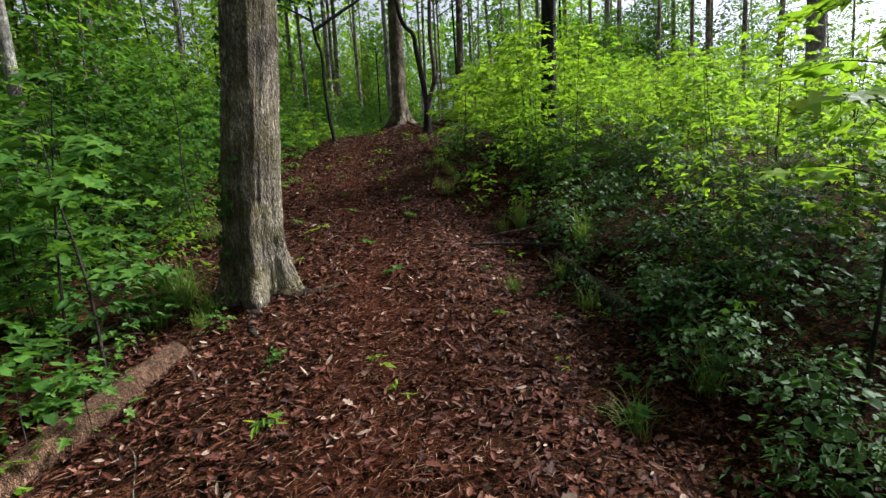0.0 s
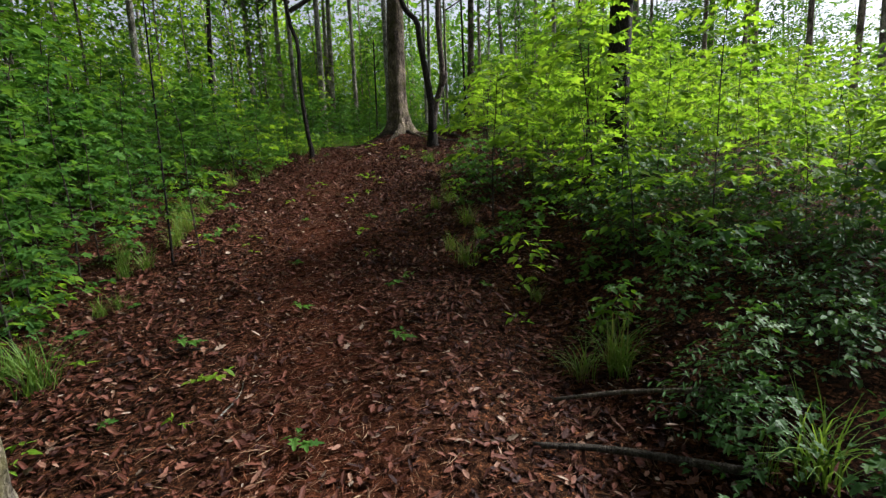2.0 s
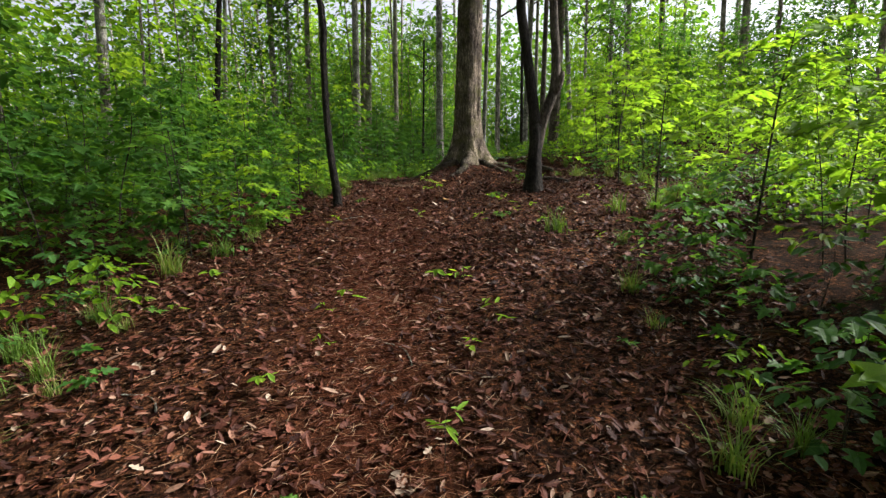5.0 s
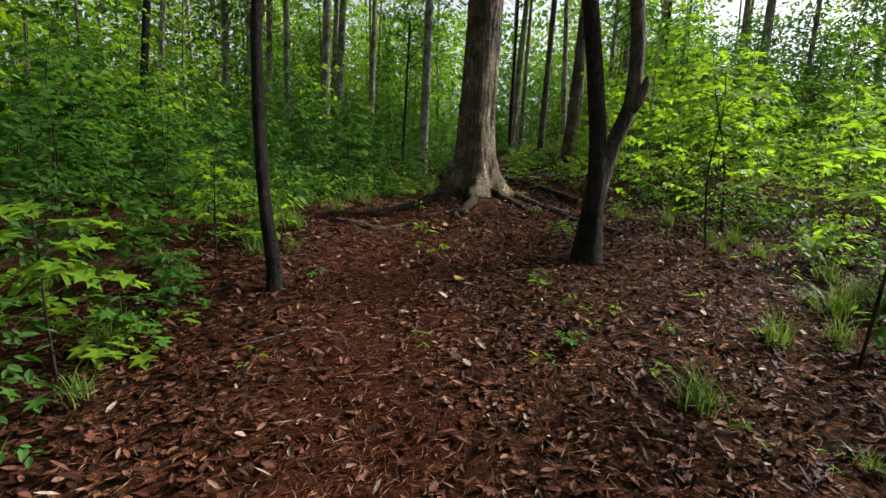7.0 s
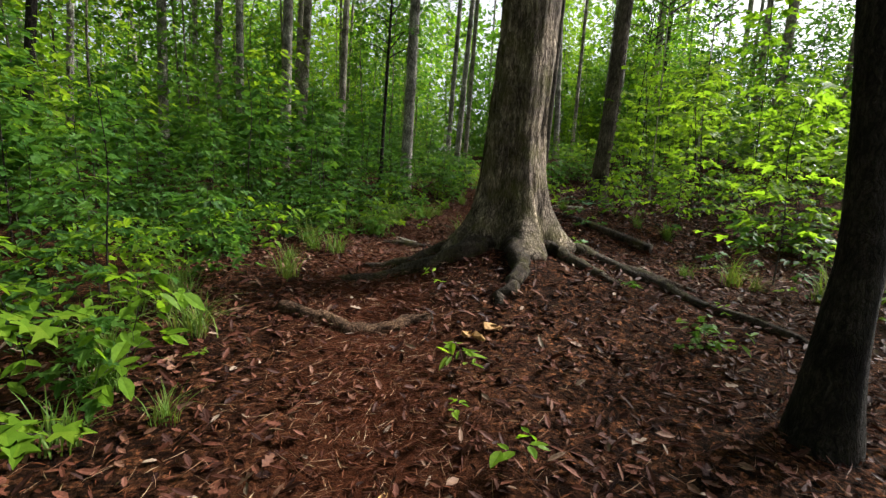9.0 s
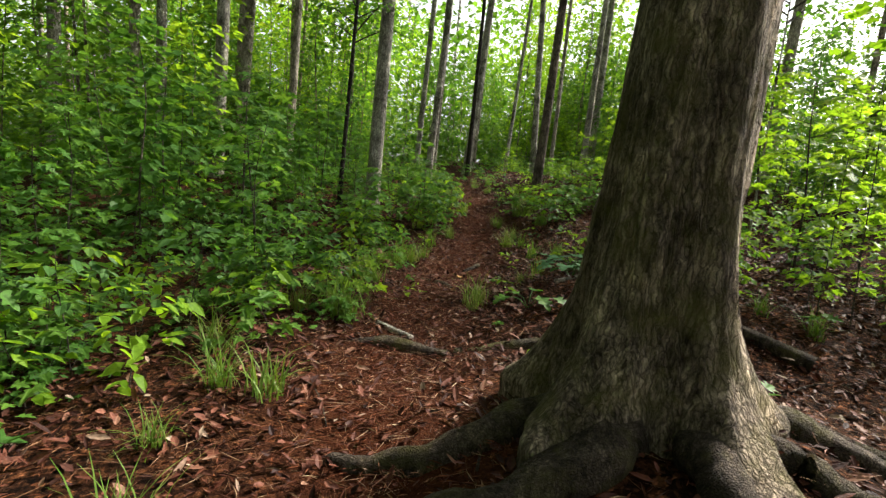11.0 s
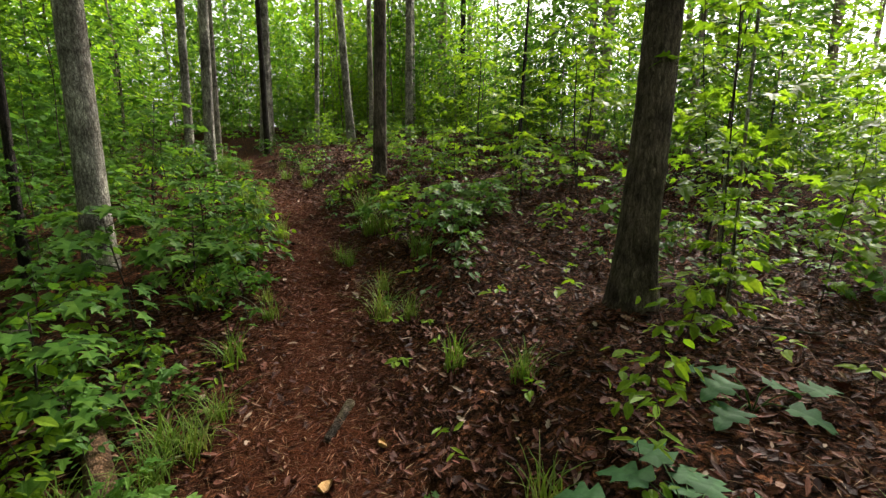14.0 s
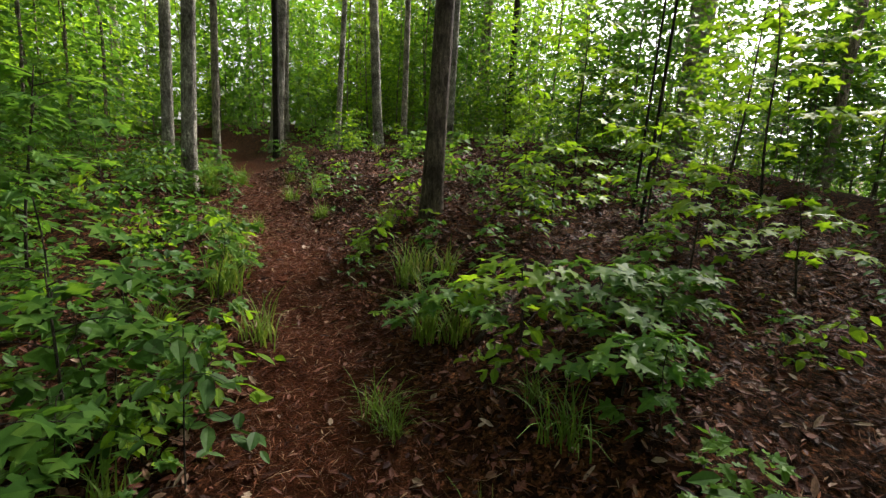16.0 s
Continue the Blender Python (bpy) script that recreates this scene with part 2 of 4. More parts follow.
STRAW = litter_material("pine_straw", [(0.0, (0.07, 0.026, 0.012)), (0.6, (0.16, 0.075, 0.038)), (1.0, (0.3, 0.2, 0.12))], 0.55)
FUNGUS = litter_material("pale_wood_chip", [(0.0, (0.26, 0.13, 0.04)), (1.0, (0.36, 0.22, 0.09))], 0.6)
SOIL = soil_material()


# ---- mesh tools ----
class Geo:
    """Collects vertices and faces of one mesh."""

    def __init__(self):
        self.v, self.f, self.n = [], [], 0

    def add(self, verts, faces):
        self.v.append(np.asarray(verts, float).reshape(-1, 3))
        self.f += [tuple(i + self.n for i in q) for q in faces]
        self.n += len(self.v[-1])

    def mesh(self, name, mat, smooth=True):
        me = bpy.data.meshes.new(name)
        me.from_pydata(np.concatenate(self.v).tolist() if self.v else [], [], self.f)
        me.materials.append(mat)
        if smooth:
            me.polygons.foreach_set("use_smooth", np.ones(len(me.polygons), bool))
        return me


def part(name, geo, mat, parent=None, label="", smooth=True):
    ob = new(name, geo.mesh(name, mat, smooth) if isinstance(geo, Geo) else geo)
    if parent is not None:
        ob.parent = parent
    if label:
        ob["label"] = label
    return ob


def unit(v):
    v = np.asarray(v, float)
    return v / np.maximum(np.linalg.norm(v, axis=-1, keepdims=True), 1e-9)


def tube(geo, pts, radii, sides=8, lobes=None, close=True):
    """A tube along points; lobes(k, angles) scales each ring."""
    pts, rings = np.asarray(pts, float), []
    tan = unit(np.gradient(pts, axis=0))
    ref = np.array([1.0, 0, 0]) if abs(tan[0][0]) < 0.8 else np.array([0, 0, 1.0])
    a = np.arange(sides) * 2 * np.pi / sides
    for k, (p, t) in enumerate(zip(pts, tan)):
        u = unit(np.cross(np.cross(t, ref), t))
        w = np.cross(t, u)
        r = radii[k] * (lobes(k, a) if lobes else 1.0) * np.ones(sides)
        rings.append(p + r[:, None] * (np.cos(a)[:, None] * u + np.sin(a)[:, None] * w))
    m = len(pts)
    faces = [(i * sides + j, i * sides + (j + 1) % sides, (i + 1) * sides + (j + 1) % sides, (i + 1) * sides + j) for i in range(m - 1) for j in range(sides)]
    if close:
        faces += [tuple(range(sides))[::-1], tuple(range((m - 1) * sides, m * sides))]
    geo.add(np.concatenate(rings), faces)


def spline(pts, m):
    """Smooth curve of m points through the given ones."""
    pts = np.asarray(pts, float)
    k = len(pts)
    if k < 3:
        return pts[0] + np.linspace(0, 1, m)[:, None] * (pts[-1] - pts[0])
    tang = np.gradient(pts, axis=0)
    s = np.linspace(0, k - 1, m)
    i = np.minimum(s.astype(int), k - 2)
    t = (s - i)[:, None]
    return (2 * t**3 - 3 * t**2 + 1) * pts[i] + (t**3 - 2 * t**2 + t) * tang[i] + (3 * t**2 - 2 * t**3) * pts[i + 1] + (t**3 - t**2) * tang[i + 1]


def leaf_shape(half, fold=0.12, droop=0.18):
    """Both halves of a leaf from one side's outline (along, across), folded at the midrib."""
    h = [(0.0, 0.0)] + half + [(1.0, 0.0)]
    k = len(half)
    v = [(u, 0, -droop * u * u) for u in (0.0, 1.0)]
    v += [(u, w, fold * w - droop * u * u) for u, w in half] + [(u, -w, fold * w - droop * u * u) for u, w in half]
    return np.array(v), [(0, *range(2 + k - 1, 1, -1)[::-1], 1)[::-1], (0, *range(2 + k, 2 + 2 * k), 1)]


LOBED = leaf_shape([(-0.04, 0.22), (0.1, 0.46), (0.26, 0.2), (0.48, 0.5), (0.56, 0.17), (0.8, 0.14)])
OVAL = leaf_shape([(0.2, 0.2), (0.5, 0.26), (0.8, 0.14)])
SLIM = leaf_shape([(0.3, 0.13), (0.7, 0.12)])
DIAMOND = (np.array([(0, 0, 0), (0.45, 0.34, 0.05), (1, 0, -0.12), (0.45, -0.34, 0.05)]), [(0, 1, 2, 3)])
LITE = (np.array([(0, 0, 0), (0.08, 0.36, 0.05), (0.5, 0.42, 0.0), (1, 0, -0.16), (0.5, -0.42, 0.0), (0.08, -0.36, 0.05)]), [(0, 1, 2, 3, 4, 5)])
STAR = (np.array([(0, 0, 0), (0.08, 0.42, 0.05), (0.3, 0.18, 0), (0.52, 0.44, 0.0), (1, 0, -0.16), (0.52, -0.44, 0.0), (0.3, -0.18, 0), (0.08, -0.42, 0.05)]), [(0, 1, 2, 3, 4, 5, 6, 7)])
LITE_OVAL = (np.array([(0, 0, 0), (0.3, 0.23, 0.04), (0.7, 0.2, 0.0), (1, 0, -0.14), (0.7, -0.2, 0.0), (0.3, -0.23, 0.04)]), [(0, 1, 2, 3, 4, 5)])
LITE_SLIM = (np.array([(0, 0, 0), (0.45, 0.14, 0.03), (1, 0, -0.14), (0.45, -0.14, 0.03)]), [(0, 1, 2, 3)])
CURLED = leaf_shape([(0.3, 0.25), (0.72, 0.2)], fold=0.6, droop=-0.3)
STRIP = leaf_shape([(0.3, 0.13), (0.72, 0.11)], fold=0.7, droop=-0.25)
OAKLEAF = leaf_shape([(0.15, 0.12), (0.3, 0.3), (0.42, 0.15), (0.6, 0.34), (0.72, 0.14), (0.9, 0.16)], fold=0.35, droop=-0.2)


def leaves(geo, shape, pos, along, up, size):
    """Many leaves at once."""
    tv, tf = shape
    along, size = unit(along), np.asarray(size, float)
    side = unit(np.cross(up, along))
    nrm = np.cross(along, side)
    v = pos[:, None] + size[:, None, None] * (tv[None, :, 0, None] * along[:, None] + tv[None, :, 1, None] * side[:, None] + tv[None, :, 2, None] * nrm[:, None])
    k = len(tv)
    base = geo.n
    geo.v.append(v.reshape(-1, 3))
    geo.f += [tuple(i + base + j * k for i in q) for j in range(len(pos)) for q in tf]
    geo.n += k * len(pos)


RNG = np.random.default_rng(7)


# ---- the lie of the land ----
TRAIL = ([-60, -20, -9, -5, -2.5, 0.5, 4, 6, 8, 10, 11, 12.5, 13.8, 15.5, 18, 22, 30, 40, 90], [2.5, 1.9, 1.4, 1.1, 0.6, -0.05, -0.35, -0.5, -0.6, -0.35, -0.1, 0.5, 1.0, 1.55, 2.02, 2.4, 3.0, 3.0, 0])
RISE = ([-160, -60, -20, -9.6, -5.7, -4, -1.2, 0.5, 5.7, 7.2, 8.5, 10.4, 12.7, 13.5, 15.6, 18, 21.2, 28.2, 40, 90, 300], [-14, -9, -3.7, -2.08, -1.39, -1.02, -0.56, -0.15, 0.90, 1.07, 1.2, 1.26, 1.28, 1.34, 1.69, 2.05, 2.37, 2.62, 3.2, 5, 8])


def step(a, b, x):
    t = np.clip((x - a) / (b - a), 0, 1)
    return t * t * (3 - 2 * t)


def smooth_line(table, y):
    """Rounded piecewise line."""
    y = np.asarray(y, float)
    return sum(np.interp(y + d, *table) for d in (-0.6, -0.3, 0, 0.3, 0.6)) / 5


def land(x, y):
    """Height of the ground."""
    x, y = np.asarray(x, float), np.asarray(y, float)
    d = x - smooth_line(TRAIL, y)
    z = smooth_line(RISE, y) + 0.30 * np.exp(-((x - 0.6) ** 2 + (y - 8.4) ** 2) / 0.98)
    z = z + 0.45 * step(0.3, 1.8, d) * step(9, 11, y) + 0.12 * np.clip(d - 3, 0, 6) * step(11, 15, y)
    z = z + 0.30 * step(1.8, 4, d) * (1 - step(1, 6, y)) - 0.25 * np.exp(-(((d - 1.7) / 0.6) ** 2)) * (1 - step(-3, 0, y))
    z = z - 0.04 * np.exp(-((d / 0.4) ** 2)) - 0.15 * step(0.9, 3, -d)
    z = z - 0.20 * np.clip(d - 7, 0, 60) - 0.05 * np.clip(-d - 6, 0, 60)
    z = z + 0.025 * np.sin(2.1 * x + 0.7 * y) * np.sin(1.7 * y - 0.4 * x) + 0.012 * np.sin(6.1 * x + 1.3) * np.sin(5.3 * y)
    return z


def open_band(y):
    """Left and right edge of the litter-covered opening along the trail."""
    left = np.interp(y, [-12, -7, -4, -1.5, 0, 2.5, 5, 8, 9.5, 11, 13.6, 15.3, 18, 22, 30], [-0.2, -0.1, -0.8, -1.6, -1.9, -2.1, -1.6, -1.5, -1.2, -0.6, 0.2, 1.05, 1.65, 2.1, 2.8])
    right = np.interp(y, [-12, -7, -4, -2, 1, 3, 4.2, 5.5, 8, 10, 11, 13.6, 15.5, 18, 22, 30], [2.7, 2.5, 2.25, 1.9, 1.5, 1.7, 2.5, 3.0, 2.8, 2.0, 0.8, 1.55, 1.9, 2.4, 2.75, 3.3])
    return left, right


def spaced(near, far, fine, coarse):
    """Grid lines: fine inside near, growing outwards to far."""
    inner = np.arange(near[0], near[1] + 1e-6, fine)
    lo, hi, s = [], [], fine
    a = near[0]
    while a > far[0]:
        s = min(s * 1.25, coarse)
        a -= s
        lo.append(a)
    a, s = near[1], fine
    while a < far[1]:
        s = min(s * 1.25, coarse)
        a += s
        hi.append(a)
    return np.array(lo[::-1] + list(inner) + hi)


gx, gy = spaced((-3, 6), (-420, 420), 0.1, 40), spaced((-9.5, 21), (-420, 420), 0.1, 40)
xx, yy = np.meshgrid(gx, gy)
zz = land(xx, yy)
nx, ny = len(gx), len(gy)
gg = Geo()
gg.add(np.stack([xx, yy, zz], -1).reshape(-1, 3), [(j * nx + i, j * nx + i + 1, (j + 1) * nx + i + 1, (j + 1) * nx + i) for j in range(ny - 1) for i in range(nx - 1)])
ground = part("ground", gg, SOIL)
tagged(ground, "reddish-brown forest soil with a worn footpath", "ground", kind="structure")
worn = ground.data.attributes.new("worn", "FLOAT", "POINT")
dd = (xx - smooth_line(TRAIL, yy)).ravel()
worn.data.foreach_set("value", np.exp(-((dd / 0.5) ** 2)))


# ---- trees ----
def place(ob, x, y, sink=0.0, turn=0.0, scale=1.0, tip=0.0):
    return pose(x, y, float(land(x, y)) - sink, tip, 0, turn) @ Matrix.Scale(scale, 4)


def trunk_geo(height, r0, bend, sides=14, flare=0.5, knees=0, seed=0, rough=0.04, taper=0.55, rows=0, bury=0.2):
    """A tapering trunk with a flared foot. bend: points (x, y, z) it passes through above its base."""
    g = Geo()
    rng = np.random.default_rng(seed)
    m = rows or max(8, int(height * 3))
    path = spline([(0, 0, -bury), *bend], 60)
    zs = np.concatenate([np.linspace(-bury, 1.0, m // 2), np.linspace(1.0, height, m - m // 2 + 1)[1:]])
    pts = np.stack([np.interp(zs, path[:, 2], path[:, 0]), np.interp(zs, path[:, 2], path[:, 1]), zs], -1)
    radii = r0 * (1 - (1 - taper) * np.clip(zs, 0, None) / height) * (1 + flare * np.exp(-np.clip(zs, 0, 9) / 0.33))
    ph = rng.uniform(0, 6.28, 8)
    off = rng.uniform(0, 50, 3)

    def lobes(k, a):
        z = zs[k]
        s = 1 + (0.03 + 0.26 * (knees > 0) * math.exp(-max(z, 0) / 0.32)) * np.cos(max(knees, 3) * a + ph[0]) + 0.02 * np.cos(2 * a + ph[1])
        wob = np.array([noise.noise((math.cos(t) * 3 + off[0], math.sin(t) * 3 + off[1], z * 0.9)) for t in a])
        ridge = np.array([noise.noise((math.cos(t) * 9 + off[1], math.sin(t) * 9 + off[2], z * 1.6)) for t in a])
        furrow = np.array([abs(noise.noise((math.cos(t) * 17 + off[2], math.sin(t) * 17 + off[0], z * 2.2))) for t in a]) if sides > 40 else 0.0
        return s + rough * wob + 0.6 * rough * ridge - 0.9 * rough * (0.35 - np.minimum(furrow, 0.35)) / 0.35 * (sides > 40)

    tube(g, pts, radii, sides, lobes)
    return g, pts, radii


def two_tone(name, wood, green, m1, m2):
    """One mesh of twigs and leaves, each with its material."""
    g = Geo()
    k = len(wood.f)
    g.v, g.n = wood.v + green.v, wood.n + green.n
    g.f = wood.f + [tuple(i + wood.n for i in q) for q in green.f]
    me = g.mesh(name, m1, False)
    me.materials.append(m2)
    idx = np.ones(len(me.polygons), int)
    idx[:k] = 0
    me.polygons.foreach_set("material_index", idx)
    return me


def crown_meshes(seed, base, top, spread, twigs, per, size, shape=DIAMOND, mat=None):
    """Limbs and leaves of a crown about the vertical axis, between two heights."""
    rng = np.random.default_rng(seed)
    wood, green = Geo(), Geo()
    for k in range(twigs):
        f = (k + rng.uniform(0.1, 0.9)) / twigs
        z0 = base + (top - base) * f * 0.85
        a = k * 2.4 + rng.uniform(-0.5, 0.5)
        ln = spread * (1.0 - 0.65 * f) * rng.uniform(0.6, 1.1)
        tip = np.array([math.cos(a) * ln, math.sin(a) * ln, z0 + ln * rng.uniform(0.1, 0.55)])
        mid = np.array([math.cos(a + 0.2) * ln * 0.5, math.sin(a + 0.2) * ln * 0.5, z0 + ln * 0.28])
        pts = spline([(0, 0, z0), mid, tip], 6)
        tube(wood, pts, np.linspace(0.012 + 0.012 * ln, 0.004, 6), 4, close=False)
        t = rng.uniform(0.3, 1.05, per)
        p = np.stack([np.interp(t, np.linspace(0, 1, 6), pts[:, i]) for i in range(3)], -1)
        p += rng.normal(0, 1, (per, 3)) * np.array([0.2, 0.2, 0.13]) * (0.35 + 0.3 * ln)
        al = np.stack([np.cos(a) + rng.normal(0, 0.9, per), np.sin(a) + rng.normal(0, 0.9, per), rng.normal(-0.25, 0.3, per)], -1)
        up = np.stack([rng.normal(0, 0.35, per), rng.normal(0, 0.35, per), np.ones(per)], -1)
        leaves(green, shape, p, al, up, size * rng.uniform(0.6, 1.25, per))
    return two_tone("crown", wood, green, TWIG, mat or LEAF_HIGH)


CROWNS = [crown_meshes(40 + i, 7.0 + i % 2, 14 + i, 3.6, 24, 27, 0.28) for i in range(3)]
# denser crowns, above the view, that keep skylight off the left and rear
CROWNS += [crown_meshes(46 + i, 6.5 + i % 2, 14 + i, 4.6, 36, 52, 0.3) for i in range(2)]


def tree(x, y, r, height, bark, label, bend=None, lean=(0, 0), sides=14, crown=0, cat="tree", **kw):
    t = new("tree")
    bend = bend or [(lean[0] * height * 0.5, lean[1] * height * 0.5, height * 0.5), (lean[0] * height, lean[1] * height, height)]
    g, pts, radii = trunk_geo(height, r, bend, sides, **kw)
    part("trunk", g, bark, t)
    if crown is not None:
        shift = Matrix.Translation((float(np.interp(9, pts[:, 2], pts[:, 0])), float(np.interp(9, pts[:, 2], pts[:, 1])), height - 13))
        c = part("crown", CROWNS[crown], None, t)
        c.matrix_basis, c["kind"] = shift, "stuff"
    elif height < 6:
        c = part("foliage", CROWNS[0], None, t)
        c.matrix_basis, c["kind"] = Matrix.Translation((pts[-1, 0] * 0.7, pts[-1, 1] * 0.7, 0.5)) @ Matrix.Scale(0.36, 4), "stuff"
    t.matrix_basis = Matrix.Translation((x, y, float(land(x, y))))
    return tagged(t, label, cat)


def root_on_land(name, parent, pts, r0, r1, mat, sides=10, lift=0.15):
    """A gnarled root snaking over the ground, mostly sunk; parent sits at its own base."""
    base = parent.matrix_basis.translation
    p = spline([(x, y, 0) for x, y in pts], 26)
    k = np.arange(26)
    off = RNG.uniform(0, 30)
    rr = np.linspace(r0, r1, 26) * (1 + 0.2 * np.array([noise.noise((off, i * 0.45, 0)) for i in k]))
    p[:, 0] += 0.05 * np.array([noise.noise((i * 0.3, off, 1)) for i in k])
    p[:, 1] += 0.05 * np.array([noise.noise((i * 0.3, off, 7)) for i in k])
    p[:, 2] = land(p[:, 0], p[:, 1]) + rr * (lift + 0.35 * np.array([noise.noise((i * 0.35, off, 3)) for i in k]))
    p[-1, 2] -= rr[-1] * 1.2
    g = Geo()
    tube(g, p - np.array(base), rr, sides, lambda i, a: np.array([1 + 0.22 * noise.noise((math.cos(t) * 1.6 + off, math.sin(t) * 1.6, i * 0.3)) for t in a]))
    return part(name, g, mat, parent)


oak = tree(-0.2, -4.85, 0.262, 15, BARK_OAK, "large grey-brown oak with mossy bark beside the path", bend=[(0.06, 0, 0.8), (0.17, 0.0, 1.7), (0.29, 0.0, 2.7), (0.8, 0.1, 8), (1.1, 0.2, 15)], sides=90, rows=150, flare=0.36, knees=5, seed=3, rough=0.085)
root_on_land("root", oak, [(0.0, -4.95), (0.28, -5.05), (0.5, -5.0), (0.68, -4.9)], 0.07, 0.015, BARK_MOSS, 10, -0.25)
root_on_land("root", oak, [(-0.1, -5.05), (-0.05, -5.5), (0.1, -5.8)], 0.07, 0.02, BARK_MOSS, 10, -0.3)

g = Geo()
iv = np.random.default_rng(31)
zi = np.concatenate([iv.uniform(0.05, 1.3, 90), iv.uniform(0.0, 2.6, 40)])
ai = iv.normal(3.5, 0.5, 130)
ci = np.stack([np.interp(zi, [0, 0.8, 1.7, 2.7], [0, 0.06, 0.17, 0.29]) + (0.29 + 0.1 * np.exp(-zi / 0.33)) * np.cos(ai), (0.29 + 0.1 * np.exp(-zi / 0.33)) * np.sin(ai), zi], -1)
leaves(g, LOBED, ci, np.stack([iv.normal(0, 0.5, 130), iv.normal(0, 0.5, 130), iv.normal(-0.6, 0.4, 130)], -1), np.stack([np.cos(ai), np.sin(ai), iv.uniform(0.2, 0.8, 130)], -1), iv.uniform(0.04, 0.085, 130))
ivy = part("ivy", g, LEAF_SHADE, smooth=False)
ivy.matrix_basis = oak.matrix_basis.copy()
tagged(ivy, "dark ivy leaves climbing the shaded side of the oak", "ivy", kind="stuff")

big = tree(0.57, 8.75, 0.262, 17, BARK_BIG, "big furrowed tree with spreading buttress roots on a mound", bend=[(0.0, 0, 1.0), (0.06, 0.0, 2.2), (0.3, 0.1, 8), (0.6, 0.2, 17)], sides=90, rows=150, flare=1.05, knees=5, seed=11, rough=0.085, crown=1)
for pts, a, b in (
    ([(0.35, 8.5), (-0.05, 8.35), (-0.5, 8.42), (-0.95, 8.35)], 0.12, 0.03),
    ([(0.5, 8.35), (0.5, 8.0), (0.4, 7.75), (0.25, 7.55)], 0.1, 0.03),
    ([(0.75, 8.4), (1.0, 8.15), (1.3, 7.9)], 0.09, 0.025),
    ([(0.85, 8.65), (1.3, 8.6), (1.8, 8.0), (2.3, 7.2)], 0.11, 0.035),
    ([(0.8, 8.8), (1.3, 8.95), (1.8, 8.55), (2.1, 8.2)], 0.10, 0.03),
    ([(0.35, 8.8), (-0.05, 8.75), (-0.45, 8.75), (-0.75, 8.85)], 0.11, 0.03),
    
):
    root_on_land("root", big, pts, a, b, BARK_MOSS, 10)
root_on_land("root", big, [(0.6, 8.95), (0.8, 9.4), (0.74, 9.85), (0.45, 10.05), (0.1, 10.1), (-0.15, 10.1)], 0.1, 0.035, GREEN_ROOT, 14, -0.45)
root_on_land("root", big, [(-1.2, 7.66), (-0.95, 7.52), (-0.7, 7.4), (-0.45, 7.42), (-0.2, 7.48)], 0.06, 0.05, LOG_WOOD, 12, -0.05)

twin = new("tree")
g, *_ = trunk_geo(0.9, 0.1, [(0.02, 0, 0.4), (0.06, 0.0, 0.9)], 24, seed=5, flare=0.7, taper=0.85, rows=20)
part("trunk", g, BARK_DARK, twin)
g = Geo()
tube(g, spline([(0.04, 0, 0.5), (0.03, 0, 1.1), (-0.05, 0, 1.8), (-0.15, 0.05, 2.6), (-0.2, 0.06, 3.0), (-0.6, 0.2, 3.9), (-0.8, 0.4, 8), (-0.9, 0.5, 12)], 40), np.linspace(0.088, 0.05, 40), 16)
part("stem", g, BARK_DARK, twin)
g = Geo()
tube(g, spline([(0.06, 0.02, 0.6), (0.17, 0.02, 1.1), (0.33, 0.03, 1.55), (0.35, 0.05, 2.1), (0.33, 0.1, 2.6), (0.36, 0.1, 3.6), (0.8, 0.3, 8), (1.0, 0.4, 12)], 40), np.linspace(0.08, 0.05, 40), 16)
part("stem", g, BARK_BROWN, twin)
g = Geo()
tube(g, spline([(0.32, 0.0, 1.45), (0.41, -0.03, 1.62), (0.44, -0.04, 1.76)], 5), [0.05, 0.06, 0.045, 0.04, 0.025], 9)
part("broken_stub", g, BARK_BROWN, twin)
for o, sh in ((0, (-0.6, 0.4, -1)), (1, (1.0, 0.3, -1))):
    c = part("crown", CROWNS[o], None, twin)
    c.matrix_basis, c["kind"] = Matrix.Translation(sh), "stuff"
twin.matrix_basis = Matrix.Translation((1.52, 6.27, float(land(1.52, 6.27))))
tagged(twin, "dark forked tree with two leaning stems", "tree")

tree(-1.25, 5.32, 0.048, 9, BARK_DARK, "slender dark crooked trunk beside the path", bend=[(0.0, 0, 0.2), (-0.05, 0, 0.6), (-0.085, 0, 1.2), (-0.09, 0, 2.0), (-0.06, 0, 2.5), (-0.22, 0.05, 3.1), (-0.3, 0.1, 5), (-0.2, 0.1, 9)], sides=14, rows=50, seed=21, rough=0.08, crown=2, flare=0.35)
tree(-0.34, 16.4, 0.135, 13, BARK_GREY, "slim pale grey trunk with a dark foot", lean=(0.02, 0), sides=28, rows=60, seed=22, flare=0.25, rough=0.03)
tree(2.95, 12.63, 0.13, 13, BARK_BROWN, "leaning smooth brown trunk on the litter slope", bend=[(0.03, 0, 0.6), (0.15, 0.0, 2.5), (0.7, 0.1, 13)], sides=32, rows=60, seed=23, flare=0.6, crown=1, rough=0.03)
tree(3.45, 17.85, 0.105, 12, BARK_BROWN, "straight slim brown trunk on the slope", lean=(0.04, 0), sides=16, seed=24, flare=0.3, crown=2)
tree(4.0, 27.7, 0.17, 14, BARK_GREY, "pale trunk beyond the bend of the path", lean=(0.06, 0), sides=16, seed=25, flare=0.3)
tree(1.39, 21.15, 0.10, 12, BARK_GREY, "pale slim trunk beside the path", lean=(0.05, 0), sides=16, seed=26, flare=0.3, crown=1)
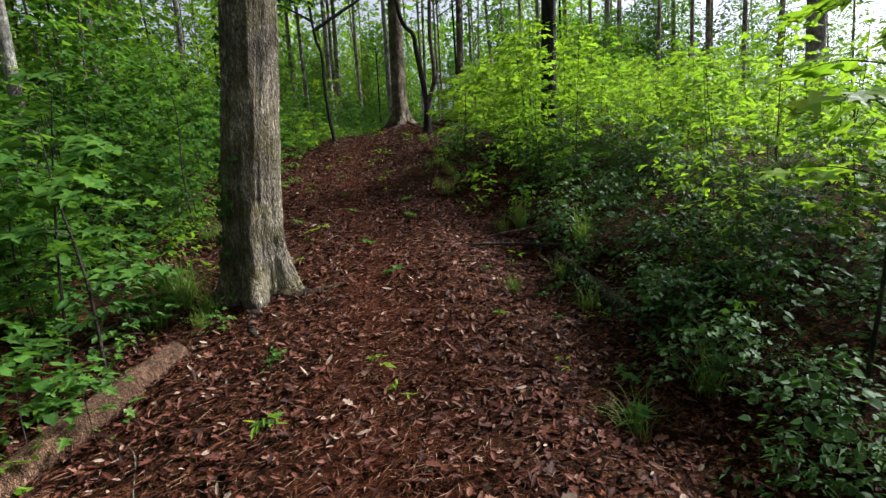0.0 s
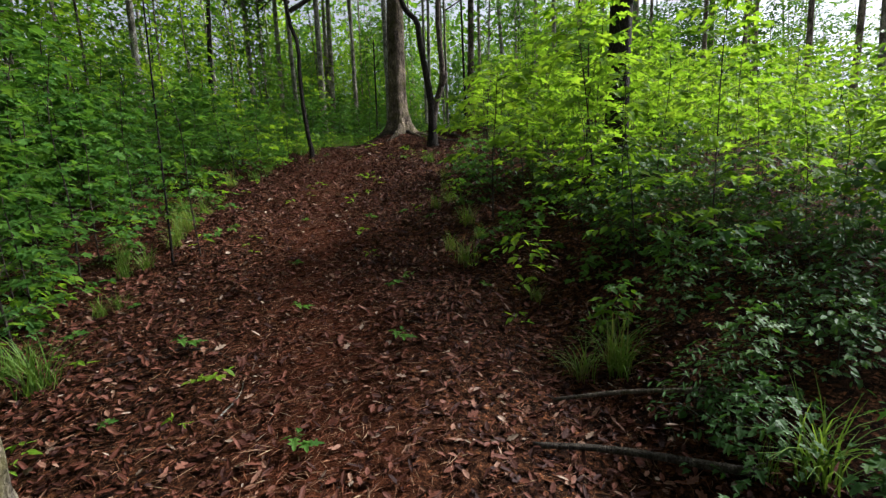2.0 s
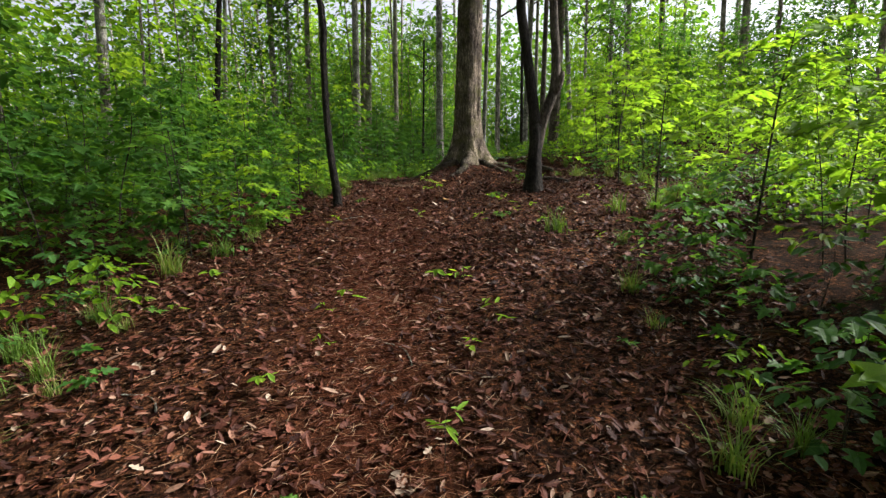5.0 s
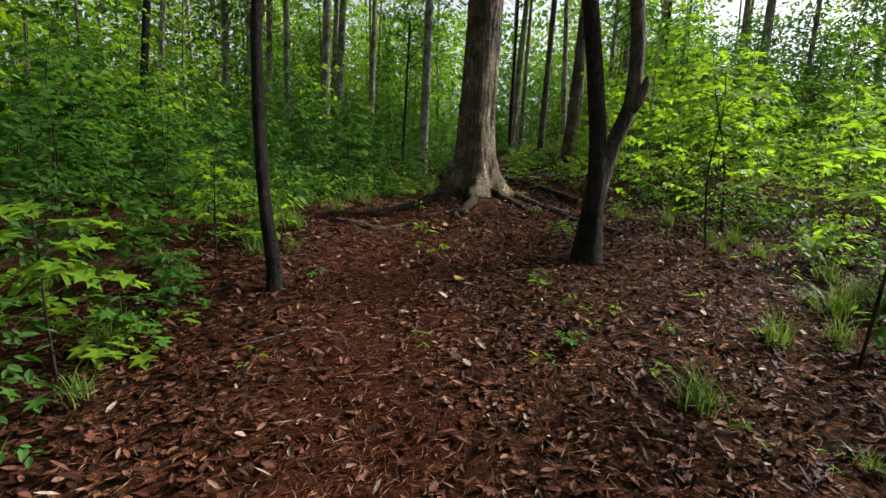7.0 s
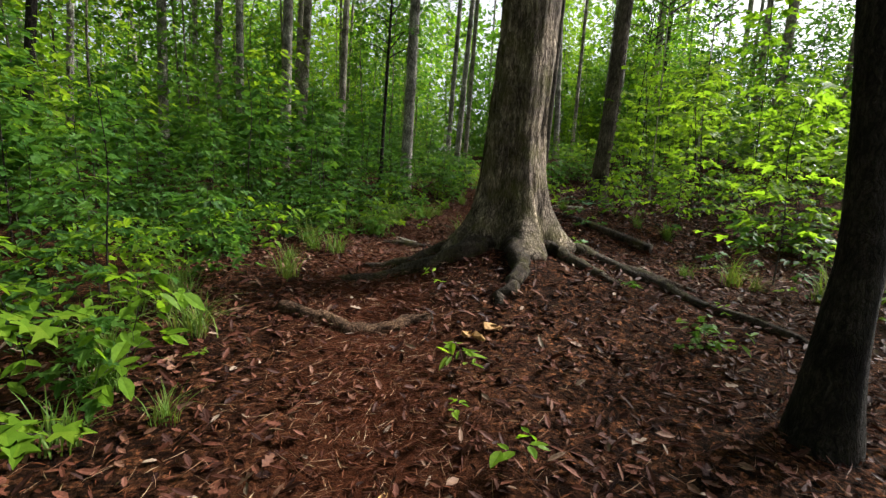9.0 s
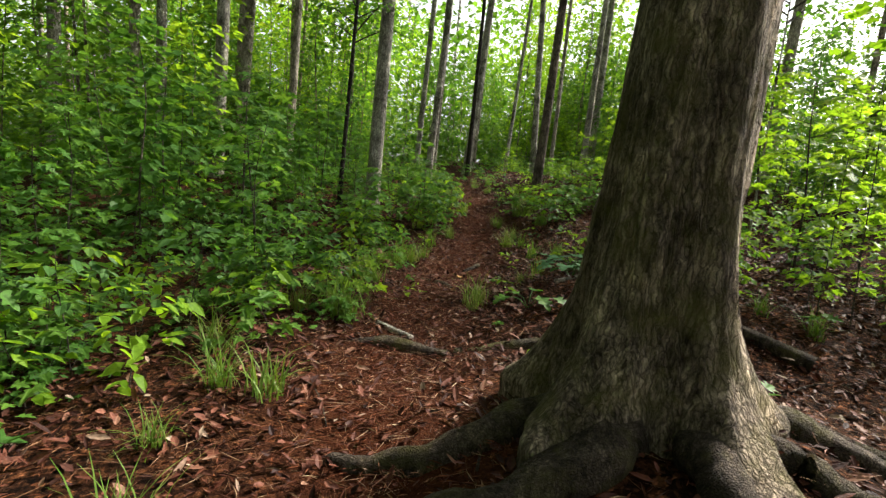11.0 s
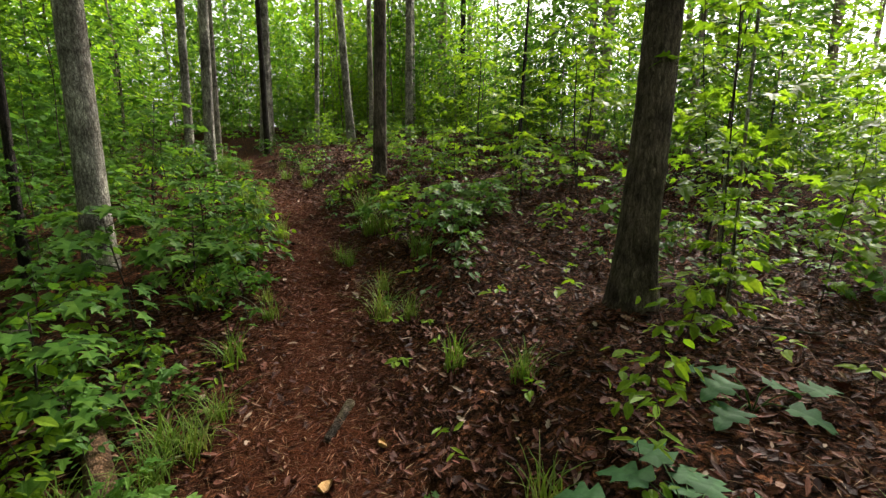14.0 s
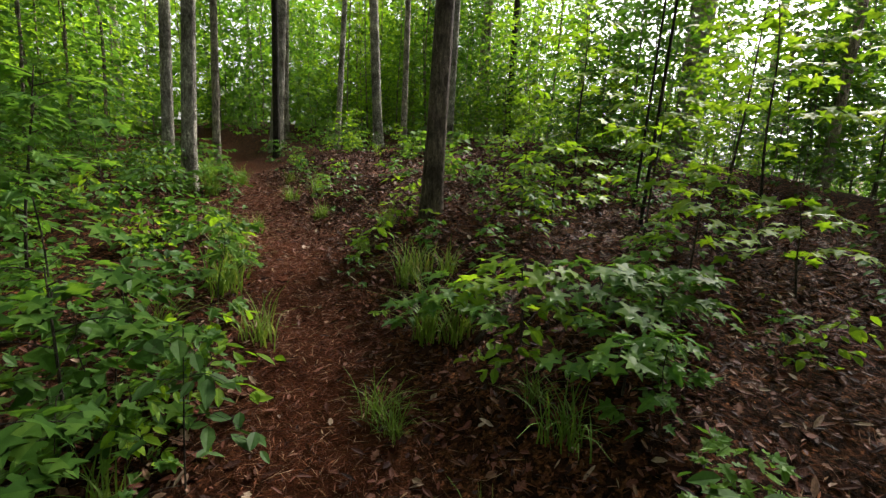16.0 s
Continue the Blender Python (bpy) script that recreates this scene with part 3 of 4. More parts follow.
tree(3.95, 0.45, 0.15, 13, BARK_DARK, "dark trunk among the bushes", lean=(0.05, 0), sides=24, seed=27, flare=0.4, crown=None)

MORE = [  # x, y, radius, bark, lean
    (-3.9, 19.5, 0.24, 0, 0.02), (-3.95, 22.0, 0.25, 1, 0.03), (10.0, 28.5, 0.27, 2, 0.02), (12.4, 30.0, 0.34, 2, 0.01), (13.4, 29.4, 0.19, 2, 0.03),
    (11.0, 26.4, 0.16, 2, 0.05), (19.8, 23.1, 0.25, 3, 0.0), (1.2, 22.6, 0.09, 0, 0.04), (2.6, 28.6, 0.15, 1, 0.03), (-6.5, 21.3, 0.22, 1, 0.02),
    (-5.5, 20.6, 0.2, 0, 0.01), (-4.7, 24.8, 0.23, 1, 0.03), (-7.75, 22.9, 0.16, 0, 0.0), (11.3, 20.5, 0.18, 2, 0.02),
    (-8.4, 17, 0.085, 2, 0.06), (-7.4, 14.1, 0.095, 2, 0.1), (-7.4, 19.7, 0.22, 0, 0.0), (11.8, 17.7, 0.13, 3, 0.02),
    (11.9, 13.2, 0.13, 3, 0.03), (13.1, 12.6, 0.13, 3, 0.03), (14.8, 11.7, 0.16, 3, 0.02), (15.2, 10.2, 0.17, 3, 0.04),
    # the pine at (16.0, 16.5) is added so its crown shades the litter slope
    (-4.6, -1.8, 0.15, 0, 0.02), (9.4, 0.6, 0.28, 0, 0.01), (16.0, 16.5, 0.22, 3, 0.01), (5.15, 31.6, 0.22, 1, 0.02), (8.0, 25.1, 0.19, 2, 0.03), (6.9, 25.6, 0.13, 2, 0.03),
    (14.0, 24.9, 0.14, 2, 0.02), (12.4, 21.0, 0.3, 2, 0.03), (15.5, 19.2, 0.22, 3, 0.02), (5.0, 25.5, 0.11, 0, 0.05), (2.3, 26.0, 0.13, 1, 0.04),
    (-2.4, 20.4, 0.17, 2, 0.02), (-0.95, 16.5, 0.045, 2, 0.03), (3.7, 26.2, 0.13, 2, 0.02),
    # those behind the start (y < -12) are unseen, added to block skylight
    (-6.4, -5.6, 0.17, 0, 0.02), (-8.6, -9.5, 0.2, 1, 0.01), (-5.2, -12.5, 0.2, 0, 0.02), (-9.6, -1.0, 0.22, 1, 0.02), (-6.6, 3.4, 0.19, 0, 0.03), (-10.8, 5.2, 0.2, 1, 0.02), (-7.2, 9.2, 0.17, 0, 0.02), (-13.5, -5.5, 0.22, 0, 0.01), (-14.5, 1.8, 0.2, 1, 0.0), (-12.5, 11.5, 0.2, 0, 0.02), (0.4, -15.5, 0.2, 0, 0.0), (5.5, -15.0, 0.18, 1, 0.0), (-3.6, -17.5, 0.2, 0, 0.0), (-3.9, -8.8, 0.15, 0, 0.0),
    (5.35, 16.7, 0.018, 2, 0.05), (5.85, 17.2, 0.016, 2, 0.06), (3.75, 12.35, 0.014, 0, 0.0), (4.95, 13.1, 0.017, 0, 0.02), (7.5, -7.2, 0.11, 3, 0.02), (8.6, -3.8, 0.12, 3, 0.03), (-1.5, -0.67, 0.012, 2, 0.03),
]
BARKS = [(BARK_GREY, "grey-brown"), (BARK_FAR, "pale grey"), (BARK_DARK, "dark wet"), (BARK_PINE, "reddish-grey pine")]
for i, (x, y, r, b, lean) in enumerate(MORE):
    r, b = r * (0.64 if r > 0.1 else 1), ((0, 1)[i % 2] if b == 2 and i % 5 and r > 0.05 else b)
    tree(x, y, r, 4.5 if r < 0.05 else 20 if x > 6 and y < 16 and r < 0.17 else 14, BARKS[b][0], f"{'slender' if r < 0.12 else 'tall'} {BARKS[b][1]} trunk in the woods", lean=(lean * (1 + 0.4 * math.sin(i * 2.3)), 0.02 * math.sin(i * 1.7)), sides=14 if r > 0.05 else 8, seed=60 + i, crown=None if r < 0.05 else 3 + i % 2 if x < -2 or y < -10 else i % 3, flare=0.35, rows=24)

# far trees: a few kinds, copied
KINDS = []
for i in range(5):
    b = BARKS[(1, 0, 3, 0, 3)[i]]
    KINDS.append(tree(200 + 5 * i, -200, (0.07, 0.11, 0.09, 0.13, 0.07)[i], 17, b[0], f"distant tall {b[1]} trunk with thin crown", lean=((0.02, 0.05, 0.03, 0.01, 0.04)[i], 0), sides=8, seed=120 + i, crown=i % 3 if i % 2 == 0 else None, rows=10))
    KINDS[-1]["group"] = "distant trees"
far_spots = []
while len(far_spots) < 100:
    a, d = RNG.uniform(-1.75, 1.75), 19 + 50 * RNG.random() ** 0.8
    x, y = 0.5 + d * math.sin(a), 4 + d * math.cos(a)
    if y > -14 and not (abs(x - float(smooth_line(TRAIL, y))) < 2.5) and not (x > 3 and RNG.random() < 0.6):
        far_spots.append((x, y))
for i, (x, y) in enumerate(far_spots):
    o = KINDS[i] if i < len(KINDS) else copy_thing(KINDS[i % len(KINDS)], Matrix())
    s = RNG.uniform(0.8, 1.25)
    o.matrix_basis = place(o, x, y, 0.1, RNG.uniform(0, 360), s)


# ---- undergrowth ----
RAW = {}


def sapling_kind(seed, h, twigs, per, size, shape, mat, spread=0.55, base=0.25, label="", bend=0.15, r=0.008, droop=-0.3, tilt=0.32, loose=0.03, stem_mat=None):
    """A young tree: thin stem, spreading twigs, leaves in loose layers."""
    rng = np.random.default_rng(seed)
    core, wood, green, lite = Geo(), Geo(), Geo(), Geo()
    ax, ay = rng.normal(0, bend, 2)
    stem = spline([(0, 0, -0.05), (ax * 0.3, ay * 0.3, h * 0.35), (ax * 0.2 + 0.03, ay * 0.9, h * 0.7), (ax, ay, h)], 12)
    tube(core, stem, np.linspace(r, r * 0.35, 12), 5, close=False)
    sz = np.linspace(0, 1, 12)
    for k in range(twigs):
        f = base + (1 - base) * (k + rng.uniform(0, 1)) / twigs
        o = np.array([np.interp(f, sz, stem[:, i]) for i in range(3)])
        a = k * 2.399 + rng.uniform(-0.5, 0.5)
        ln = spread * (1.15 - 0.75 * f) * rng.uniform(0.55, 1.2)
        d = np.array([math.cos(a), math.sin(a), 0])
        tip = o + d * ln + np.array([0, 0, ln * rng.uniform(-0.1, 0.35)])
        pts = spline([o, o + d * ln * 0.5 + np.array([0, 0, ln * 0.18]), tip], 5)
        tube(wood, pts, np.linspace(r * 0.45, r * 0.18, 5), 3, close=False)
        t = (np.arange(per) + rng.uniform(0.2, 0.8, per)) / per * 0.85 + 0.18
        p = np.stack([np.interp(t, np.linspace(0, 1, 5), pts[:, i]) for i in range(3)], -1) + rng.normal(0, loose, (per, 3)) * np.array([1.5, 1.5, 0.45])
        sgn = np.where(np.arange(per) % 2 == 0, 1.0, -1.0) * rng.uniform(0.3, 1.2, per)
        sd = np.array([-d[1], d[0], 0])
        al = d[None] * 0.8 + sgn[:, None] * sd[None] + np.stack([np.zeros(per), np.zeros(per), rng.normal(droop, 0.25, per)], -1)
        up = np.stack([rng.normal(0, tilt, per), rng.normal(0, tilt, per), np.ones(per)], -1)
        sizes = size * rng.uniform(0.55, 1.2, per)
        leaves(green, shape, p, al, up, sizes)
        leaves(lite, {id(LOBED): STAR if h > 1 else LITE, id(OVAL): LITE_OVAL, id(SLIM): LITE_SLIM}.get(id(shape), DIAMOND), p, al, up, sizes)
    ob = new("sapling" if h > 0.95 else "shrub" if mat is LEAF_SHADE and h > 0.45 else "undergrowth_plant" if h > 0.3 else "seedling")
    part("stem", core, stem_mat or TWIG, ob)
    c = part("foliage", two_tone("foliage", wood, green, TWIG, mat), None, ob)
    c["kind"] = "stuff"
    RAW[ob.name] = (np.concatenate(core.v + lite.v), core.f, [tuple(i + core.n for i in q) for q in lite.f], mat, stem_mat or TWIG)
    return tagged(ob, label, "sapling" if h > 0.95 else "plant")


TALL = [sapling_kind(300 + i, 1.4 + 0.35 * i, 15 + 2 * i, 10, 0.13, LOBED, LEAF, 0.66 + 0.05 * i, 0.1, "leafy green sapling with lobed maple-like leaves", r=0.009 + 0.001 * i) for i in range(5)]
BRIGHT = [sapling_kind(320 + i, 1.6 + 0.4 * i, 15 + 2 * i, 10, 0.13, LOBED if i % 2 else OVAL, LEAF_LIT, 0.7 + 0.06 * i, 0.12, "sapling with thin leaves coloured yellow-green as if sunlit", r=0.009) for i in range(4)]
LOW = [sapling_kind(340 + i, 0.36 + 0.1 * i, 9, 7, 0.09, (LOBED, OVAL)[i % 2], (LEAF, LEAF_LIT, LEAF, LEAF_SHADE)[i], 0.32, 0.1, "low leafy plant in the undergrowth", r=0.004, bend=0.06) for i in range(4)]
DARK = [sapling_kind(360 + i, 0.46 + 0.12 * i, 16, 11, 0.062, (OVAL, SLIM, LOBED)[i], LEAF_SHADE, 0.45, 0.08, "glossy low shrub with leaves coloured dark for the shade", r=0.005, bend=0.08) for i in range(3)]
MID = [sapling_kind(380 + i, 3.0 + 0.8 * i, 30, 19, 0.165, DIAMOND, (LEAF, LEAF_LIT, LEAF, LEAF_HIGH)[i], 1.2 + 0.15 * i, 0.06, "tall thin understory tree with airy leaves", r=0.018, bend=0.3, loose=0.11, stem_mat=STEM) for i in range(4)]
SEED = [sapling_kind(400 + i, 0.12 + 0.05 * i, 3, 3, 0.07, (LOBED, OVAL, SLIM)[i], LEAF_LIT if i else LEAF, 0.10, 0.5, "small green seedling in the dead leaves", r=0.002, bend=0.02, droop=-0.1, tilt=0.25, loose=0.005) for i in range(3)]
BACK = [sapling_kind(420 + i, 1.8 + 0.6 * i, 16, 13, 0.17, DIAMOND, (LEAF, LEAF_LIT, LEAF)[i], 0.85 + 0.1 * i, 0.04, "leafy thicket of young green trees", r=0.01, loose=0.09, stem_mat=STEM) for i in range(3)]
HIGH = [sapling_kind(440 + i, 6.5 + 1.2 * i, 38, 20, 0.205, DIAMOND, (LEAF, LEAF_HIGH, LEAF_LIT)[i], 1.7 + 0.15 * i, 0.1, "tall slender tree with airy green leaves", r=0.035, bend=0.4, loose=0.2, stem_mat=STEM) for i in range(3)]


def grass_kind(seed, n, h):
    rng = np.random.default_rng(seed)
    g = Geo()
    for _ in range(n):
        a, o = rng.uniform(0, 6.28), rng.normal(0, 0.05, 2)
        ln, arch = h * rng.uniform(0.5, 1.2), rng.uniform(0.25, 0.9)
        s = np.linspace(0, 1, 5)
        out = ln * arch * s**1.8
        p = np.stack([o[0] + np.cos(a) * out, o[1] + np.sin(a) * out, ln * (s - 0.55 * arch * s**2.4)], -1)
        w = 0.004 * (1 - s**2) + 0.0006
        sd = np.array([-math.sin(a), math.cos(a), 0])
        g.add(np.concatenate([p - w[:, None] * sd, p + w[:, None] * sd]), [(i, i + 1, i + 6, i + 5) for i in range(4)])
    ob = new("grass_tuft", g.mesh("grass_tuft", GRASS, False))
    return tagged(ob, "arching tuft of green forest grass", "grass", "grass tufts")


TUFTS = [grass_kind(500 + i, 46 + 10 * i, 0.32 + 0.08 * i) for i in range(3)]
USED = set()


def plant(kinds, x, y, s=1.0, group="", sink=0.02, tip=0.0):
    k = kinds[int(RNG.integers(len(kinds)))]
    o = copy_thing(k, Matrix()) if k.name in USED else k
    USED.add(k.name)
    o.matrix_basis = place(o, x, y, sink, RNG.uniform(0, 360), s, tip)
    if group:
        o["group"] = group
    return o


WALKED = np.array([eye for _, eye, _, _ in PATH])


def clear_of_path(x, y, gap):
    px = np.interp(y, WALKED[:, 1], WALKED[:, 0])
    return abs(x - px) > gap or y < WALKED[0, 1] - 1.2 or y > WALKED[-1, 1] + gap


TRUNKS = [(-0.12, -4.85), (0.57, 8.75), (1.52, 6.27), (-1.25, 5.32), (-0.42, 16.4), (2.95, 12.63)]


def scatter(kinds, n, box, ok, size=(0.8, 1.25), group="", gap=1.0):
    made = tries = 0
    while made < n and tries < n * 30:
        tries += 1
        x, y = RNG.uniform(box[0], box[1]), RNG.uniform(box[2], box[3])
        lo, hi = open_band(y)
        if ok(x, y, lo, hi) and clear_of_path(x, y, gap) and min((x - a) ** 2 + (y - b) ** 2 for a, b in TRUNKS) > 0.12:
            plant(kinds, x, y, RNG.uniform(*size), group)
            made += 1


def thicket(name, kinds, n, box, ok, size, label, gap=1.0):
    """Undergrowth past counting, joined into one mesh."""
    g, idx, mats = Geo(), [], []
    made = tries = 0
    while made < n and tries < n * 30:
        tries += 1
        x, y = RNG.uniform(box[0], box[1]), RNG.uniform(box[2], box[3])
        lo, hi = open_band(y)
        if not (ok(x, y, lo, hi) and clear_of_path(x, y, gap)):
            continue
        made += 1
        v, fw, fg, mat, bark = RAW[kinds[int(RNG.integers(len(kinds)))].name]
        for m in (bark, mat):
            if m not in mats:
                mats.append(m)
        a, s = RNG.uniform(0, 6.28), RNG.uniform(*size)
        c, sn = math.cos(a) * s, math.sin(a) * s
        w = np.stack([x + c * v[:, 0] - sn * v[:, 1], y + sn * v[:, 0] + c * v[:, 1], float(land(x, y)) - 0.03 + s * v[:, 2]], -1)
        g.add(w, fw + fg)
        idx += [mats.index(bark)] * len(fw) + [mats.index(mat)] * len(fg)
    me = g.mesh(name, mats[0], False)
    for m in mats[1:]:
        me.materials.append(m)
    me.polygons.foreach_set("material_index", np.array(idx))
    return tagged(new(name, me), label, "undergrowth", kind="stuff")


left = lambda m0, m1: (lambda x, y, lo, hi: lo - m1 < x < lo - m0)
right = lambda m0, m1: (lambda x, y, lo, hi: hi + m0 < x < hi + m1)
early = lambda m0, m1: (lambda x, y, lo, hi: y < 4.5 and hi + m0 < x < hi + m1)
late = lambda m0, m1: (lambda x, y, lo, hi: y > 4.5 and hi + m0 < x < hi + m1)
# left-hand wall of green
scatter(TALL, 64, (-6, 2.5, -9, 4.5), lambda x, y, lo, hi: lo - 3.0 < x < lo - 0.5 - 1.0 * (y < -3.5), (0.5, 0.95), "left saplings", gap=1.2)
scatter(TALL, 34, (-6, 2.5, 4.5, 24), left(1.6, 3.8), (0.4, 0.8), "left saplings", gap=1.5)
thicket("left_thicket", TALL, 170, (-9, 3, -9, 4.5), left(1.6, 6), (0.7, 1.15), "dense green saplings growing beside the path")
thicket("left_upper_thicket", TALL, 170, (-9, 3, 4.5, 32), left(2.6, 7), (0.6, 1.05), "green saplings growing above the path")
thicket("left_back_thicket", BACK, 390, (-24, 2, -10, 48), left(5.0, 22), (0.8, 1.35), "thick green understory deep in the woods")
thicket("left_understory", MID, 60, (-22, 1, -8, 44), left(5.0, 20), (0.6, 1.2), "airy understory trees deep in the woods")
thicket("left_near_high_leaves", HIGH, 26, (-9, 0, -13, 12), left(2.8, 7), (0.8, 1.2), "tall leafy young trees shading the path")
# never in view: added so that trunk faces towards the camera stay dark
thicket("rear_high_leaves", HIGH, 45, (-14, 10, -28, -12.5), lambda x, y, lo, hi: abs(x - 1.6) > 1.8, (0.8, 1.3), "unseen leafy trees added behind the start to block skylight")
thicket("left_high_leaves", HIGH, 90, (-34, 1, -8, 52), left(6.5, 32), (0.8, 1.3), "tall leafy young trees deep in the woods")
scatter(LOW, 95, (-5, 3, -9, 24), left(0.0, 1.3), (0.6, 1.2), "low plants", gap=0.8)
thicket("left_ground_cover", LOW, 430, (-8, 3, -9, 28), left(0.4, 5), (0.7, 1.35), "low green plants covering the ground", gap=0.9)
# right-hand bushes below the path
# these shrubs carry the slope's shade in their leaf colour
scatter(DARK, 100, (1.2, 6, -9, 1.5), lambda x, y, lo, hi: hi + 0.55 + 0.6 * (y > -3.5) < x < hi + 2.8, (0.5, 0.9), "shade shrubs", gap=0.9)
thicket("shade_cover", DARK, 150, (1.2, 8, -9.5, 1), lambda x, y, lo, hi: hi + 0.5 + 0.9 * (y > -4.5) < x < hi + 5, (0.6, 1.15), "low shrubs below the path, coloured dark for the shade", gap=0.9)
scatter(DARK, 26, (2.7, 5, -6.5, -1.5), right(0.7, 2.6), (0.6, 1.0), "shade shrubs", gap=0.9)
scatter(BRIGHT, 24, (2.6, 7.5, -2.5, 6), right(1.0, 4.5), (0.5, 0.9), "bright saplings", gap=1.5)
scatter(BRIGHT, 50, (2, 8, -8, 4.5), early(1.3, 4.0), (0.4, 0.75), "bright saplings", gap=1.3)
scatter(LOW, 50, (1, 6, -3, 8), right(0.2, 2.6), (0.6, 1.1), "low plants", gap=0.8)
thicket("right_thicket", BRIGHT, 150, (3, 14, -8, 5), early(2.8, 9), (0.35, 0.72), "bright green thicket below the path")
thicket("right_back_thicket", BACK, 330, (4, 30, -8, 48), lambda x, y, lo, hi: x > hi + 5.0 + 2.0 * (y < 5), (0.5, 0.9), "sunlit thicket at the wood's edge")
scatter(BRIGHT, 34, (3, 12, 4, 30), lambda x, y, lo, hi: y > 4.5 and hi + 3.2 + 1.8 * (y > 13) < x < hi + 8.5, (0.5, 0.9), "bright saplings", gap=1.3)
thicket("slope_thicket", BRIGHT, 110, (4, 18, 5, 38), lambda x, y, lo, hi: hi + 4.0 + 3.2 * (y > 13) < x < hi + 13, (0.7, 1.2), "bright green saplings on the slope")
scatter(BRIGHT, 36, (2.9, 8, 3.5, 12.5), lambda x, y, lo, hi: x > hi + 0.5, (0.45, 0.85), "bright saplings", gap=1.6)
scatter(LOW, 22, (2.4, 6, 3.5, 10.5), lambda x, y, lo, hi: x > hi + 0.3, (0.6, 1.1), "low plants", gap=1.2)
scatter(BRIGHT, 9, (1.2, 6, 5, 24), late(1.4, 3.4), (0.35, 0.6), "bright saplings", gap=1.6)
thicket("right_understory", MID, 55, (7, 26, 5, 44), lambda x, y, lo, hi: x > hi + 6, (0.6, 1.0), "airy understory trees against the sky")
thicket("right_high_leaves", HIGH, 70, (8, 30, 16, 50), lambda x, y, lo, hi: x > hi + 7, (0.7, 1.1), "tall leafy young trees against the sky")
thicket("slope_understory", MID, 50, (6, 17, 15, 31), lambda x, y, lo, hi: x > hi + 6.0, (0.8, 1.15), "airy bright trees on the slope")
scatter(LOW, 42, (-5, -1.2, 8.5, 14.5), left(0.6, 3.5), (0.7, 1.2), "low plants", gap=0.9)
thicket("ahead_high_leaves", HIGH, 70, (-7, 18, 23, 42), lambda x, y, lo, hi: x < lo - 3 or x > hi + 4.5, (0.75, 1.15), "tall leafy young trees over the path's end")
thicket("rear_thicket", BACK, 90, (-16, 18, -24, -9.5), lambda x, y, lo, hi: abs(x - 1.6) > 1.6, (0.7, 1.2), "green undergrowth where the path comes from")
thicket("far_thicket", BACK, 210, (-10, 18, 31, 60), lambda x, y, lo, hi: abs(x - 3.0) > 0.9, (0.8, 1.5), "green undergrowth beyond the end of the path")
thicket("far_high_leaves", HIGH, 95, (-12, 18, 28, 62), lambda x, y, lo, hi: y > 34 or abs(x - 0.5 * (lo + hi)) > 1.6, (0.8, 1.3), "tall leafy young trees beyond the path")
scatter(LOW, 80, (0.8, 7, 8, 26), late(0.15, 4.6), (0.5, 1.0), "low plants", gap=0.7)
thicket("slope_cover", LOW, 150, (1.5, 10, 9, 32), late(1.5, 7), (0.6, 1.2), "low plants scattered on the slope")
scatter(SEED, 130, (-2, 3, -8, 16), lambda x, y, lo, hi: lo - 0.2 < x < hi + 0.5, (0.6, 1.3), "seedlings", gap=0.25)
scatter(LOW[2:], 22, (1.7, 4, -3, 4.5), right(0.1, 2.0), (0.6, 1.1), "low plants", gap=0.8)
scatter(SEED, 60, (0.5, 5, 8, 20), late(0.1, 3), (0.7, 1.5), "seedlings", gap=0.3)
scatter(TUFTS, 80, (-3, 3, -8, 24), left(-0.2, 0.6), (0.5, 1.1), gap=0.6)
scatter(TUFTS, 55, (0, 5, -7, 22), right(-0.1, 0.8), (0.5, 1.0), gap=0.6)
